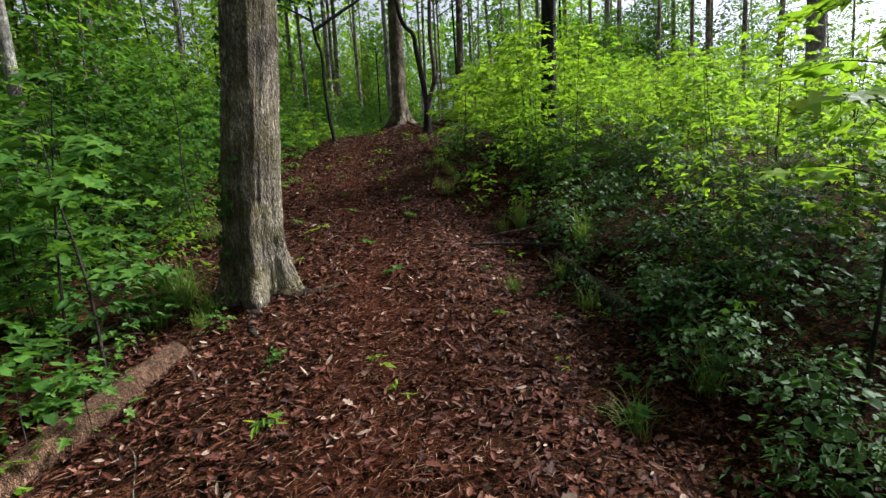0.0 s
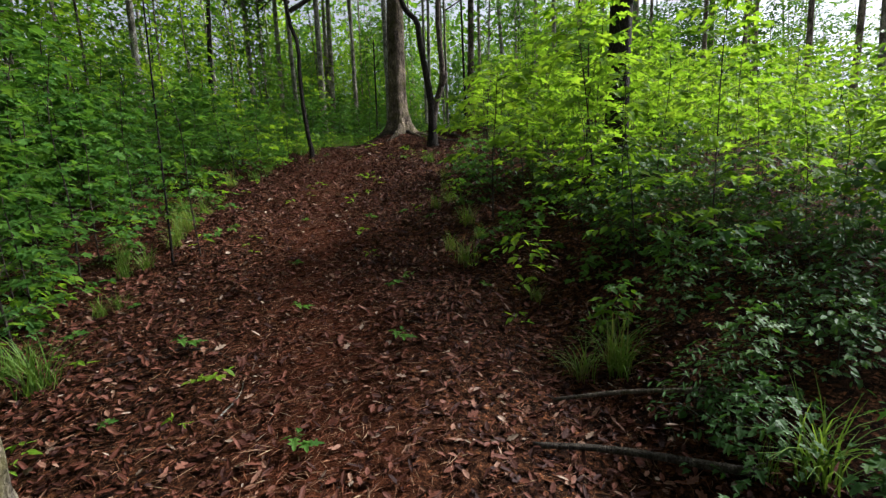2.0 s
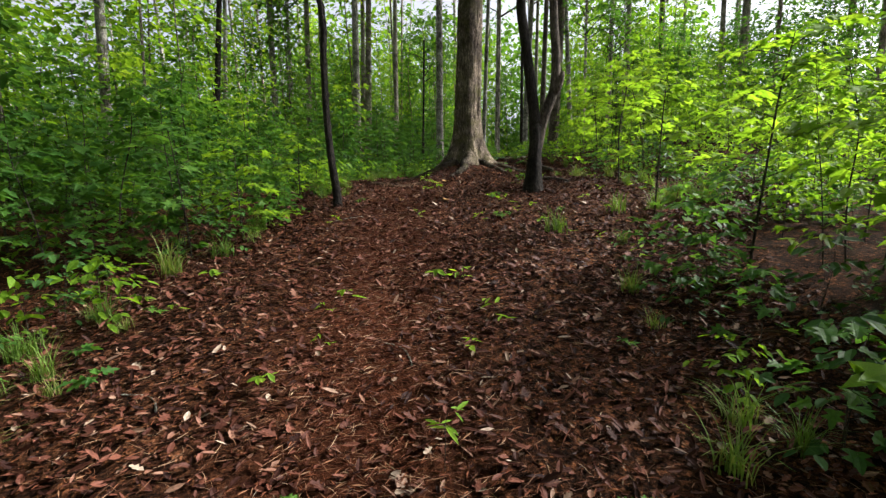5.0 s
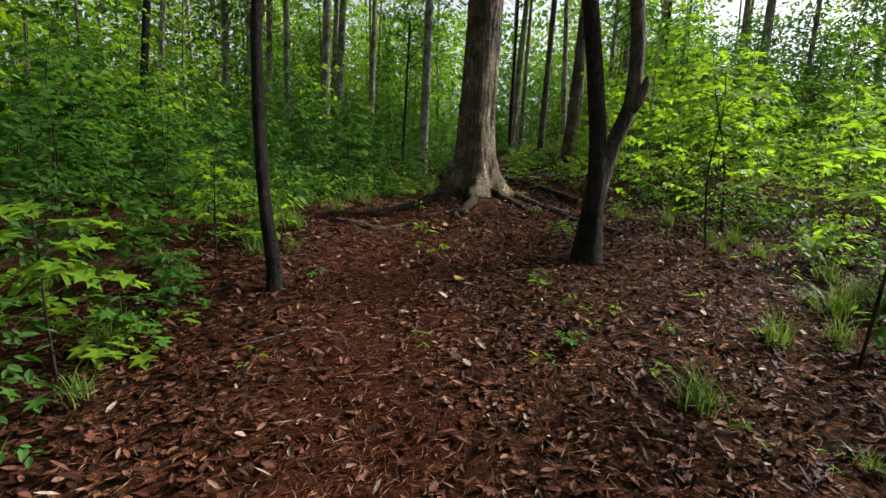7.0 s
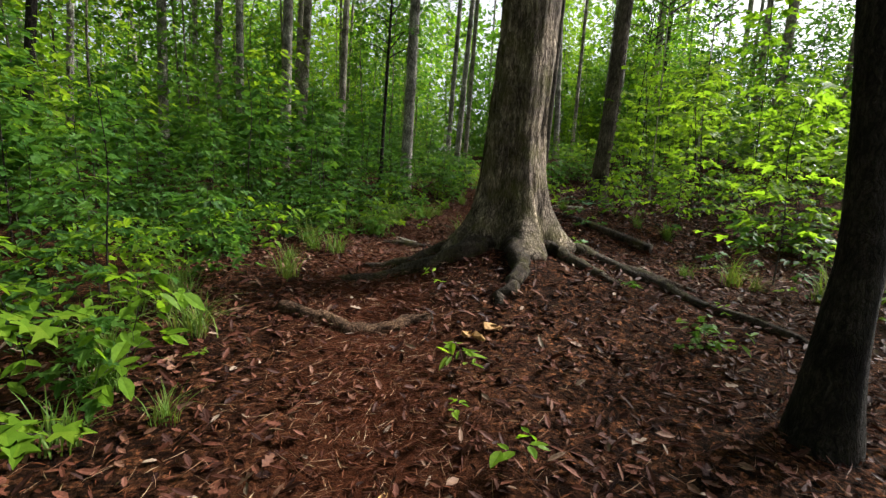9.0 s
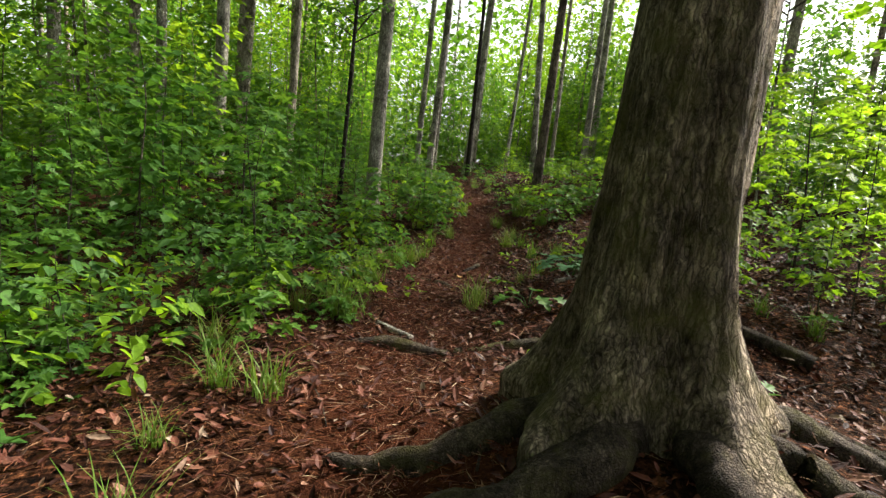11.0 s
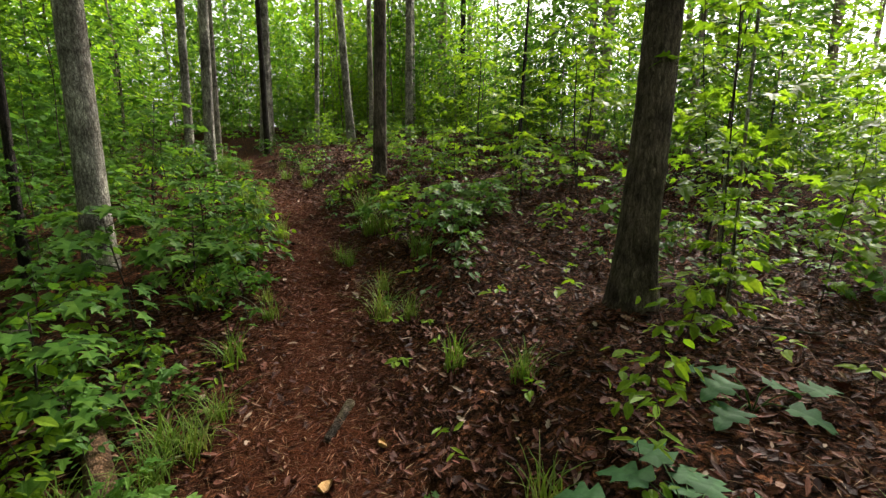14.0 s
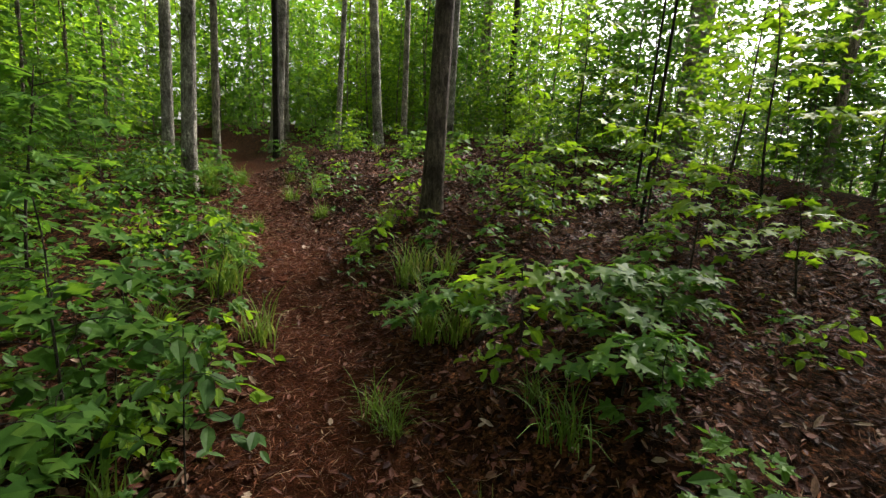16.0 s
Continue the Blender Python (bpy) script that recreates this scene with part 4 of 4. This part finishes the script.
for kinds, x, y, sc in (
    (BRIGHT[1::2], 3.4, -0.3, 0.9), (BRIGHT[1::2], 3.1, 8.6, 0.9), (BRIGHT[1::2], 3.7, 12.4, 0.95), (BRIGHT[1::2], 4.4, 12.9, 0.9),
    (TALL, -1.45, 14.4, 0.6), (TALL, -1.5, 11.2, 0.55), (TALL, -1.2, -0.6, 0.7), (TALL, 0.35, 16.9, 0.6), (TALL, -2.1, 7.3, 0.5),
    (LOW[::2], -0.8, 11.8, 0.9), (LOW[::2], -1.2, 11.6, 1.0), (LOW[::2], -0.75, 10.5, 0.7), (LOW[::2], 0.9, 16.1, 0.9), (LOW[::2], 0.55, 16.5, 1.0), (LOW[::2], 0.75, 15.6, 0.8), (LOW[::2], 1.0, 15.9, 0.8),
    (LOW[:2], 2.5, 15.3, 0.85), (LOW[:2], 3.6, 15.0, 0.9),
    (LOW[::2], 1.5, 7.1, 0.6), (LOW[::2], -0.3, -5.6, 0.55), (LOW[::2], -1.1, -6.4, 0.9), (LOW[::2], -1.4, -6.1, 1.0), (LOW[::2], -0.9, -6.0, 0.7), (LOW[::2], 0.35, -6.2, 0.35),
    (TUFTS, 2.73, -2.98, 0.9), (TUFTS, 3.2, -4.2, 1.0), (TUFTS, 2.9, -5.3, 1.0), (TUFTS, 1.45, 3.95, 0.9), (TUFTS, 2.3, 4.6, 1.0), (TUFTS, -0.45, 11.9, 1.0), (TUFTS, -0.6, 12.05, 1.1), (TUFTS, 0.0, 13.2, 1.0), (TUFTS, -0.1, 13.0, 0.8), (TUFTS, 0.5, 11.3, 0.9), (TUFTS, 0.42, 11.1, 0.7),
    (TUFTS, 1.5, 18.6, 1.3), (TUFTS, 1.55, 18.2, 1.2), (TUFTS, 2.8, 16.8, 1.1), (TUFTS, 2.95, 16.6, 1.0), (TUFTS, 2.45, 16.0, 1.1), (TUFTS, 2.55, 15.85, 1.0), (TUFTS, 2.45, 14.75, 0.9), (TUFTS, 1.4, 17.5, 1.2), (TUFTS, 1.35, 17.3, 1.3), (TUFTS, -1.45, 10.0, 0.9), (TUFTS, -2.0, 7.9, 1.0), (TUFTS, -1.75, 6.6, 0.9),
):
    plant(kinds, x, y, sc)
for k in (*TALL, *BRIGHT, *LOW, *DARK, *MID, *SEED, *BACK, *HIGH):
    if k.name not in USED:
        for o in (*k.children, k):
            bpy.data.objects.remove(o)

def maple_leaf():
    """One five-lobed leaf with a folded midrib, unit long."""
    out = [(-0.03, 0.07), (-0.12, 0.3), (0.0, 0.42), (0.1, 0.3), (0.2, 0.2), (0.34, 0.36), (0.56, 0.56), (0.53, 0.36), (0.5, 0.17), (0.7, 0.16), (0.86, 0.07)]
    g = Geo()
    n = len(out) + 2
    mid = [(u, 0.0, -0.22 * u * u) for u in np.linspace(0, 1, n)]
    for sg in (1, -1):
        edge = [(0, 0, 0)] + [(u, sg * v, 0.16 * v - 0.22 * u * u - 0.3 * v * v) for u, v in out] + [(1, 0, -0.22)]
        g.add(np.array(mid + edge), [(i + 1, i, i + n, i + 1 + n) if sg > 0 else (i, i + 1, i + 1 + n, i + n) for i in range(n - 1)])
    return g


MAPLE = {m.name: maple_leaf().mesh("leaf", m) for m in (LEAF, LEAF_LIT)}


def lobed_sapling(x, y, h, mat, branches=9, reach=0.55, size=0.13, base=0.35, label="young tree with large five-lobed green leaves", seed=0):
    """A young tree whose branches each carry their own long-stalked leaves."""
    rng = np.random.default_rng(900 + seed)
    ob = new("sapling")
    ob.matrix_basis = Matrix.Translation((x, y, float(land(x, y))))
    ax, ay = rng.normal(0, 0.08 * h, 2)
    stem = spline([(0, 0, -0.05), (ax * 0.2, ay * 0.5, h * 0.4), (ax * 0.7, ay * 0.6, h * 0.75), (ax, ay, h)], 14)
    g = Geo()
    tube(g, stem, np.linspace(0.006 + 0.004 * h, 0.003, 14), 7)
    part("stem", g, TWIG, ob)
    for k in range(branches):
        f = base + (1 - base) * (k + rng.uniform(0.2, 0.8)) / branches
        o = np.array([np.interp(f, np.linspace(0, 1, 14), stem[:, i]) for i in range(3)])
        a = k * 2.399 + rng.uniform(-0.4, 0.4)
        ln = reach * (1.2 - 0.7 * f) * rng.uniform(0.75, 1.15)
        d, sd = np.array([math.cos(a), math.sin(a), 0]), np.array([-math.sin(a), math.cos(a), 0])
        pts = spline([(0, 0, 0), d * ln * 0.5 + (0, 0, 0.16 * ln), d * ln + (0, 0, rng.uniform(-0.05, 0.2) * ln)], 7)
        n = int(rng.integers(6, 9))
        g, spots = Geo(), []
        tube(g, pts, np.linspace(0.004, 0.0018, 7), 5)
        for j in range(n):
            t = 0.3 + 0.7 * (j + 0.5) / n
            p = np.array([np.interp(t, np.linspace(0, 1, 7), pts[:, i]) for i in range(3)])
            side = (1 if j % 2 else -1) * (0.15 if j == n - 1 else rng.uniform(0.5, 1.1))
            al = unit(d * 0.7 + sd * side)
            q = p + al * size * 0.5 + np.array([0, 0, rng.uniform(-0.1, 0.25) * size])
            tube(g, [p, 0.5 * (p + q) + (0, 0, 0.01), q], [0.0014, 0.0012, 0.001], 3, close=False)
            spots.append((q, math.degrees(math.atan2(al[1], al[0]))))
        br = part("branch", g, TWIG, ob)
        br.matrix_basis = Matrix.Translation(o)
        for q, yaw in spots:
            lf = part("leaf", MAPLE[mat.name], None, br)
            s = size * rng.uniform(0.75, 1.2)
            lf.matrix_basis = pose(*q, rng.normal(0, 14), rng.uniform(-2, 32), yaw + rng.normal(0, 12)) @ Matrix.Scale(s, 4)
    return tagged(ob, label, "sapling", "lobed saplings")


# LIT_YOUNG trees get the leaf colour with sunlight in it
GREEN_YOUNG, LIT_YOUNG = "young tree with large five-lobed green leaves", "young tree with large lobed leaves coloured yellow-green as if sunlit"
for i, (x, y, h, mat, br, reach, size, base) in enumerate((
    (-2.0, 4.05, 1.05, LEAF_LIT, 11, 0.5, 0.12, 0.15), (-2.35, 3.6, 1.3, LEAF, 11, 0.55, 0.12, 0.15), (-1.95, 5.9, 1.0, LEAF_LIT, 10, 0.45, 0.11, 0.15),
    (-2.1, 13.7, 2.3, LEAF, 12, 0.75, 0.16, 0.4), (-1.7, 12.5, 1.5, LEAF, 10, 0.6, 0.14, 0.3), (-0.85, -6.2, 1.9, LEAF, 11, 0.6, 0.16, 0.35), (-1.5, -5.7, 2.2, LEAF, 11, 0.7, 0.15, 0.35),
    (3.75, -7.2, 2.1, LEAF_LIT, 11, 0.6, 0.15, 0.4), (2.22, -0.2, 1.75, LEAF_LIT, 15, 0.75, 0.15, 0.3), (3.35, -0.6, 2.2, LEAF_LIT, 13, 0.75, 0.16, 0.4), (3.7, 0.9, 2.3, LEAF_LIT, 13, 0.8, 0.15, 0.4), (2.7, 2.6, 1.7, LEAF_LIT, 12, 0.7, 0.14, 0.3),
    (2.95, 6.7, 2.0, LEAF_LIT, 15, 0.8, 0.14, 0.3), (3.7, 7.7, 2.2, LEAF_LIT, 12, 0.75, 0.14, 0.35), (2.6, 4.3, 1.5, LEAF_LIT, 10, 0.6, 0.13, 0.3),
    (3.8, 11.2, 1.9, LEAF_LIT, 11, 0.7, 0.13, 0.3), (4.7, 13.1, 2.4, LEAF_LIT, 12, 0.8, 0.14, 0.35), (0.2, 17.2, 1.6, LEAF, 10, 0.6, 0.13, 0.25),
    (4.4, 15.5, 0.9, LEAF_LIT, 9, 0.5, 0.12, 0.2), (4.9, 16.3, 1.3, LEAF_LIT, 11, 0.6, 0.13, 0.25), (5.0, 15.0, 0.7, LEAF_LIT, 9, 0.45, 0.12, 0.2), (4.3, 16.9, 0.8, LEAF_LIT, 9, 0.5, 0.12, 0.2), (2.75, 0.6, 1.0, LEAF_LIT, 11, 0.6, 0.13, 0.2), (3.3, 1.5, 1.1, LEAF_LIT, 11, 0.6, 0.13, 0.2),
    (5.6, 15.6, 2.3, LEAF_LIT, 15, 0.85, 0.15, 0.3), (6.5, 14.7, 2.5, LEAF_LIT, 15, 0.85, 0.15, 0.3), (5.3, 17.6, 2.2, LEAF_LIT, 13, 0.8, 0.14, 0.35), (7.2, 16.9, 2.8, LEAF_LIT, 15, 0.9, 0.15, 0.3),
    (2.75, 15.45, 0.5, LEAF_LIT, 8, 0.42, 0.12, 0.15), (3.05, 15.15, 0.42, LEAF, 8, 0.4, 0.12, 0.15), (2.8, 14.75, 0.32, LEAF, 7, 0.35, 0.11, 0.2), (3.45, 15.05, 0.4, LEAF, 8, 0.4, 0.11, 0.15), (2.55, 15.85, 0.4, LEAF, 7, 0.35, 0.12, 0.2),
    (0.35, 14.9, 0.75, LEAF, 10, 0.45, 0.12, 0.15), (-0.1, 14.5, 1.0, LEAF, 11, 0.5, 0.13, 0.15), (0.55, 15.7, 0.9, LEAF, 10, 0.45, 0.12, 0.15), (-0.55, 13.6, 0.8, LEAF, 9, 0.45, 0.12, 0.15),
    (-0.75, 11.2, 0.4, LEAF_LIT, 8, 0.35, 0.1, 0.15), (-1.15, 10.9, 0.55, LEAF, 9, 0.4, 0.11, 0.15),
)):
    lobed_sapling(x, y, h, mat, br, reach, size, base, LIT_YOUNG if mat is LEAF_LIT else GREEN_YOUNG, i)


def far_woods(name, n, near, far, a0, a1, low, high, size, label):
    """The leafy depth of the wood, past telling trees apart."""
    a, d = RNG.uniform(a0, a1, n), RNG.uniform(near, far, n)
    x, y = 1.0 + d * np.sin(a), 6.0 + d * np.cos(a)
    lump = np.array([0.55 + 0.9 * abs(noise.noise((u * 0.13, v * 0.13, 2.0))) for u, v in zip(x, y)])
    z = land(x, y) + low + (high - low) * lump * RNG.random(n) ** 1.2
    al = np.stack([RNG.normal(0, 1, n), RNG.normal(0, 1, n), RNG.normal(-0.3, 0.5, n)], -1)
    up = np.stack([RNG.normal(0, 0.7, n), RNG.normal(0, 0.7, n), np.ones(n)], -1)
    g = Geo()
    leaves(g, DIAMOND, np.stack([x, y, z], -1), al, up, 1.15 * size * RNG.uniform(0.5, 1.3, n))
    return tagged(part(name, g, LEAF_HIGH, smooth=False), label, "woods", kind="stuff")


far_woods("far_woods", 31000, 36, 62, -1.9, 0.5, 0.0, 18.0, 0.5, "hazy green depth of the wood behind the trunks")
far_woods("far_woods_edge", 9500, 30, 60, 0.2, 1.8, -0.5, 9.0, 0.45, "low green foliage at the wood's bright edge")
far_woods("deep_woods", 13000, 62, 85, -1.9, 0.5, 0.0, 30.0, 1.0, "deep green woods in the distance")

# ---- litter ----
def litter(name, n, shape, sizes, mat, spread, label, flat=0.35, lift=0.004, last=24, path=0.0):
    """Dead leaves strewn over the opening; path: how far the trodden line itself is left bare (+) or favoured (-)."""
    y = -9.5 + (last + 9.5) * RNG.random(n)
    lo, hi = open_band(y)
    hi = hi + 2.4 * step(3, 7, y) + 2.4 * step(11, 14, y)
    x = lo - spread + (hi - lo + 2 * spread) * RNG.random(n)
    if path < 0:
        near = RNG.random(n) < -path
        x = np.where(near, smooth_line(TRAIL, y) + RNG.normal(0, 0.3, n), x)
    keep = RNG.random(n) > max(path, 0) * np.exp(-(((x - smooth_line(TRAIL, y)) / 0.36) ** 2)) * (0.6 + 0.4 * step(8, 11, y))
    x, y = x[keep], y[keep]
    n = len(x)
    a = RNG.uniform(0, 6.28, n)
    z = land(x, y) + RNG.uniform(0.0, 0.02, n) + lift
    al = np.stack([np.cos(a), np.sin(a), RNG.normal(0, flat * 0.6, n)], -1)
    up = np.stack([RNG.normal(0, flat, n), RNG.normal(0, flat, n), np.ones(n)], -1)
    g = Geo()
    leaves(g, shape, np.stack([x, y, z], -1), al, up, RNG.uniform(*sizes, n))
    ob = part(name, g, mat, smooth=False)
    return tagged(ob, label, "leaf litter", kind="stuff")


NEEDLE = (np.array([(0, 0.008, 0), (0.5, 0.05, 0.01), (1, 0.0, 0), (0.5, 0.03, 0.02)]), [(0, 1, 2, 3)])
SHRED = (np.array([(0, 0.03, 0), (0.45, 0.09, 0.05), (1, 0, 0), (0.5, -0.03, 0.06)]), [(0, 1, 2, 3)])
litter("leaf_strips", 42000, STRIP, (0.035, 0.1), LITTER, 1.1, "torn curled strips of dead leaves", 0.5, path=0.7)
litter("dead_leaves", 52000, CURLED, (0.024, 0.064), LITTER, 1.2, "brown and reddish dead leaves covering the forest floor", 0.45, path=0.8)
litter("dead_oak_leaves", 12000, OAKLEAF, (0.04, 0.09), LITTER, 1.0, "curled dead oak leaves scattered on the floor", 0.4, path=0.9)
litter("pine_shreds", 100000, SHRED, (0.02, 0.08), CHIPS, 0.9, "reddish shredded bark and leaf crumbs on the path", 0.3, path=-0.35)
litter("pine_needles", 60000, NEEDLE, (0.05, 0.15), STRAW, 0.7, "straw-coloured pine needles strewn over the path", 0.22, lift=0.012, path=-0.2)


# ---- logs, sticks and special plants ----
def log_thing(name, a, b, r0, r1, mat, label, cat="log", sag=0.0, sides=14, lift=0.5):
    """A fallen log or branch lying on the ground from a to b."""
    ob = new(name)
    n = 16
    t = np.linspace(0, 1, n)
    x, y = a[0] + (b[0] - a[0]) * t + sag * np.sin(t * 3.1), a[1] + (b[1] - a[1]) * t + sag * np.sin(t * 5.0)
    rr = np.linspace(r0, r1, n)
    if cat == "root":
        rr = rr * np.sin(np.pi * (0.06 + 0.88 * t)) ** 0.6 * (1 + 0.25 * np.sin(9 * t + r0 * 90))
    z = land(x, y)
    z = np.interp(t, [0, 0.5, 1], [z[0], max(z[n // 2], 0.5 * (z[0] + z[-1])), z[-1]]) + rr * lift
    off = RNG.uniform(0, 40)

    def lobes(k, ang):
        return np.array([1 + 0.14 * noise.noise((math.cos(q) * 2 + off, math.sin(q) * 2, k * 0.35)) + 0.06 * noise.noise((math.cos(q) * 7 + off, math.sin(q) * 7, k * 0.9)) for q in ang])

    base = Vector((x[0], y[0], float(land(x[0], y[0]))))
    g = Geo()
    tube(g, np.stack([x, y, z], -1) - np.array(base), rr, sides, lobes)
    part("bark", g, mat, ob)
    ob.matrix_basis = Matrix.Translation(base)
    return tagged(ob, label, cat)


log_thing("fallen_log", (-0.95, -7.4), (-0.45, -5.95), 0.11, 0.10, LOG_WOOD, "short rotten log lying at the path's edge")
log_thing("fallen_log", (2.9, -4.15), (3.15, -5.6), 0.055, 0.085, BARK_MOSS, "dark rotten log lying below the path", lift=0.1)
log_thing("fallen_branch", (1.98, -3.78), (3.05, -4.05), 0.016, 0.024, TWIG, "pale fallen branch across the path's edge", "branch", 0.03)
log_thing("fallen_branch", (2.2, -3.3), (3.4, -3.7), 0.012, 0.016, BARK_BROWN, "thin pale fallen branch", "branch", 0.04)
log_thing("fallen_log", (1.35, 10.75), (2.4, 9.6), 0.05, 0.065, BARK_MOSS, "dark fallen log on the litter slope")
log_thing("fallen_branch", (1.1, 10.95), (2.0, 10.75), 0.025, 0.03, BARK_GREY, "pale stick on the litter slope", "branch")
log_thing("rotten_stump", (-0.36, 13.75), (-0.26, 12.65), 0.055, 0.075, LOG_WOOD, "pale rotting log end beside the path")
log_thing("root_step", (-0.68, 10.2), (0.0, 10.08), 0.05, 0.065, BARK_MOSS, "gnarled root forming a step across the path", "root", 0.05, lift=-0.3)
log_thing("fallen_branch", (-0.45, 10.65), (-0.22, 10.36), 0.025, 0.03, BARK_GREY, "short pale stick beside the path", "branch")
log_thing("fallen_branch", (2.6, 15.7), (3.65, 16.1), 0.02, 0.014, BARK_BROWN, "grey fallen branch among the plants", "branch", 0.02)
log_thing("fallen_branch", (2.7, 12.2), (3.5, 11.7), 0.010, 0.008, TWIG, "thin bent twig at the foot of the trunk", "branch", 0.08, lift=2.0)
log_thing("fallen_branch", (0.75, 12.95), (1.0, 13.2), 0.022, 0.03, BARK_MOSS, "short dark stick on the path", "branch")
log_thing("fallen_branch", (0.1, 12.3), (0.45, 12.1), 0.025, 0.03, BARK_MOSS, "exposed root across the path's edge", "root", 0.03, lift=0.2)
for k in range(70):
    y = RNG.uniform(-8, 17)
    lo, hi = open_band(y)
    x, a, ln = RNG.uniform(lo - 0.3, hi + 1.0), RNG.uniform(0, 6.28), RNG.uniform(0.15, 0.6)
    log_thing("twig", (x, y), (x + ln * math.cos(a), y + ln * math.sin(a)), 0.006, 0.003, (BARK_GREY, TWIG, LOG_WOOD)[k % 3], "thin dry twig lying in the dead leaves", "twig", 0.04, 6, 1.6)["group"] = "dry twigs"


def chip_thing(x, y, ln, w, turn, tip, label):
    """A torn slab of pale wood."""
    g = Geo()
    out = [(-0.5, -0.35), (-0.2, -0.5), (0.3, -0.42), (0.5, -0.1), (0.42, 0.3), (0.05, 0.5), (-0.42, 0.38)]
    top = [(u * ln, v * w, 0.012 + 0.012 * math.cos(5 * u + v * 3)) for u, v in out]
    n = len(out)
    g.add(top + [(u * ln, v * w, -0.006) for u, v in out], [tuple(range(n)), tuple(range(2 * n - 1, n - 1, -1))] + [(i, i + n, (i + 1) % n + n, (i + 1) % n) for i in range(n)])
    ob = part("wood_chip", g, FUNGUS, smooth=False)
    ob.matrix_basis = pose(x, y, float(land(x, y)) + 0.02, tip, tip * 0.5, turn)
    return tagged(ob, label, "wood chip", "pale wood chips")


for x, y, ln, w, turn, tip in ((0.17, 7.22, 0.17, 0.09, 20, 14), (0.07, 7.12, 0.13, 0.05, -55, 10), (0.0, 7.16, 0.10, 0.08, 70, 8), (-0.45, 5.95, 0.16, 0.035, 70, 4), (-0.42, 5.72, 0.07, 0.04, 10, 3), (0.22, 5.6, 0.12, 0.10, 30, 9), (0.62, 12.6, 0.12, 0.07, 40, 6), (1.0, 12.75, 0.10, 0.05, 90, 5), (0.4, 11.9, 0.1, 0.06, 120, 6)):
    chip_thing(x, y, ln * 0.8, w * 0.75, turn, tip, "pale torn wood chip lying on the dead leaves")


def broad_plant(x, y, scale, n, mat, label, lobed=True):
    """A low plant with long-stalked broad leaves."""
    rng = np.random.default_rng(int(x * 100) + 5)
    ob = new("broadleaf_plant")
    for k in range(n):
        a = k * 2.399 + rng.uniform(-0.3, 0.3)
        out = scale * (0.12 + 0.34 * (k + 0.5) / n)
        tip = np.array([math.cos(a) * out, math.sin(a) * out, scale * rng.uniform(0.12, 0.24)])
        g = Geo()
        tube(g, spline([(0, 0, -0.02), tip * np.array([0.4, 0.4, 0.75]), tip], 6), np.linspace(0.004, 0.002, 6), 5)
        st = part("stalk", g, LEAF_SHADE, ob)
        g = Geo()
        ln = scale * rng.uniform(0.24, 0.32)
        out = [(-0.06, 0.16), (0.06, 0.34), (0.14, 0.46), (0.22, 0.34), (0.28, 0.2), (0.42, 0.4), (0.52, 0.44), (0.56, 0.26), (0.6, 0.15), (0.76, 0.2), (0.86, 0.14)]
        mid = [(u, 0.0, -0.35 * u * u) for u in np.linspace(0, 1, len(out) + 2)]
        for sg in (1, -1):
            edge = [(0, 0, 0)] + [(u, sg * v, 0.10 * v - 0.35 * u * u + 0.03 * math.sin(20 * u)) for u, v in out] + [(1, 0, -0.35)]
            g.add(np.array(mid + edge) * ln, [(i, i + 1, i + 2 + len(mid) - 1, i + len(mid)) if sg < 0 else (i + 1, i, i + len(mid), i + 1 + len(mid)) for i in range(len(mid) - 1)])
        lf = part("leaf", g, mat, st)
        lf.matrix_basis = Matrix.Translation(tip) @ pose(0, 0, 0, 0, rng.uniform(-12, 8), math.degrees(a) + rng.uniform(-25, 25))
    ob.matrix_basis = Matrix.Translation((x, y, float(land(x, y))))
    return tagged(ob, label, "plant")


broad_plant(1.36, 11.2, 0.62, 15, LEAF_WET, "wet dark-green broadleaf plant on the litter")
broad_plant(1.25, 10.95, 0.5, 6, LEAF_WET, "wet dark-green broadleaf plant on the litter")
broad_plant(0.76, 10.66, 0.55, 6, LEAF, "small bright broadleaf seedling", True)
broad_plant(2.25, 11.45, 0.6, 7, LEAF_WET, "dark broadleaf plant at the foot of the trunk")
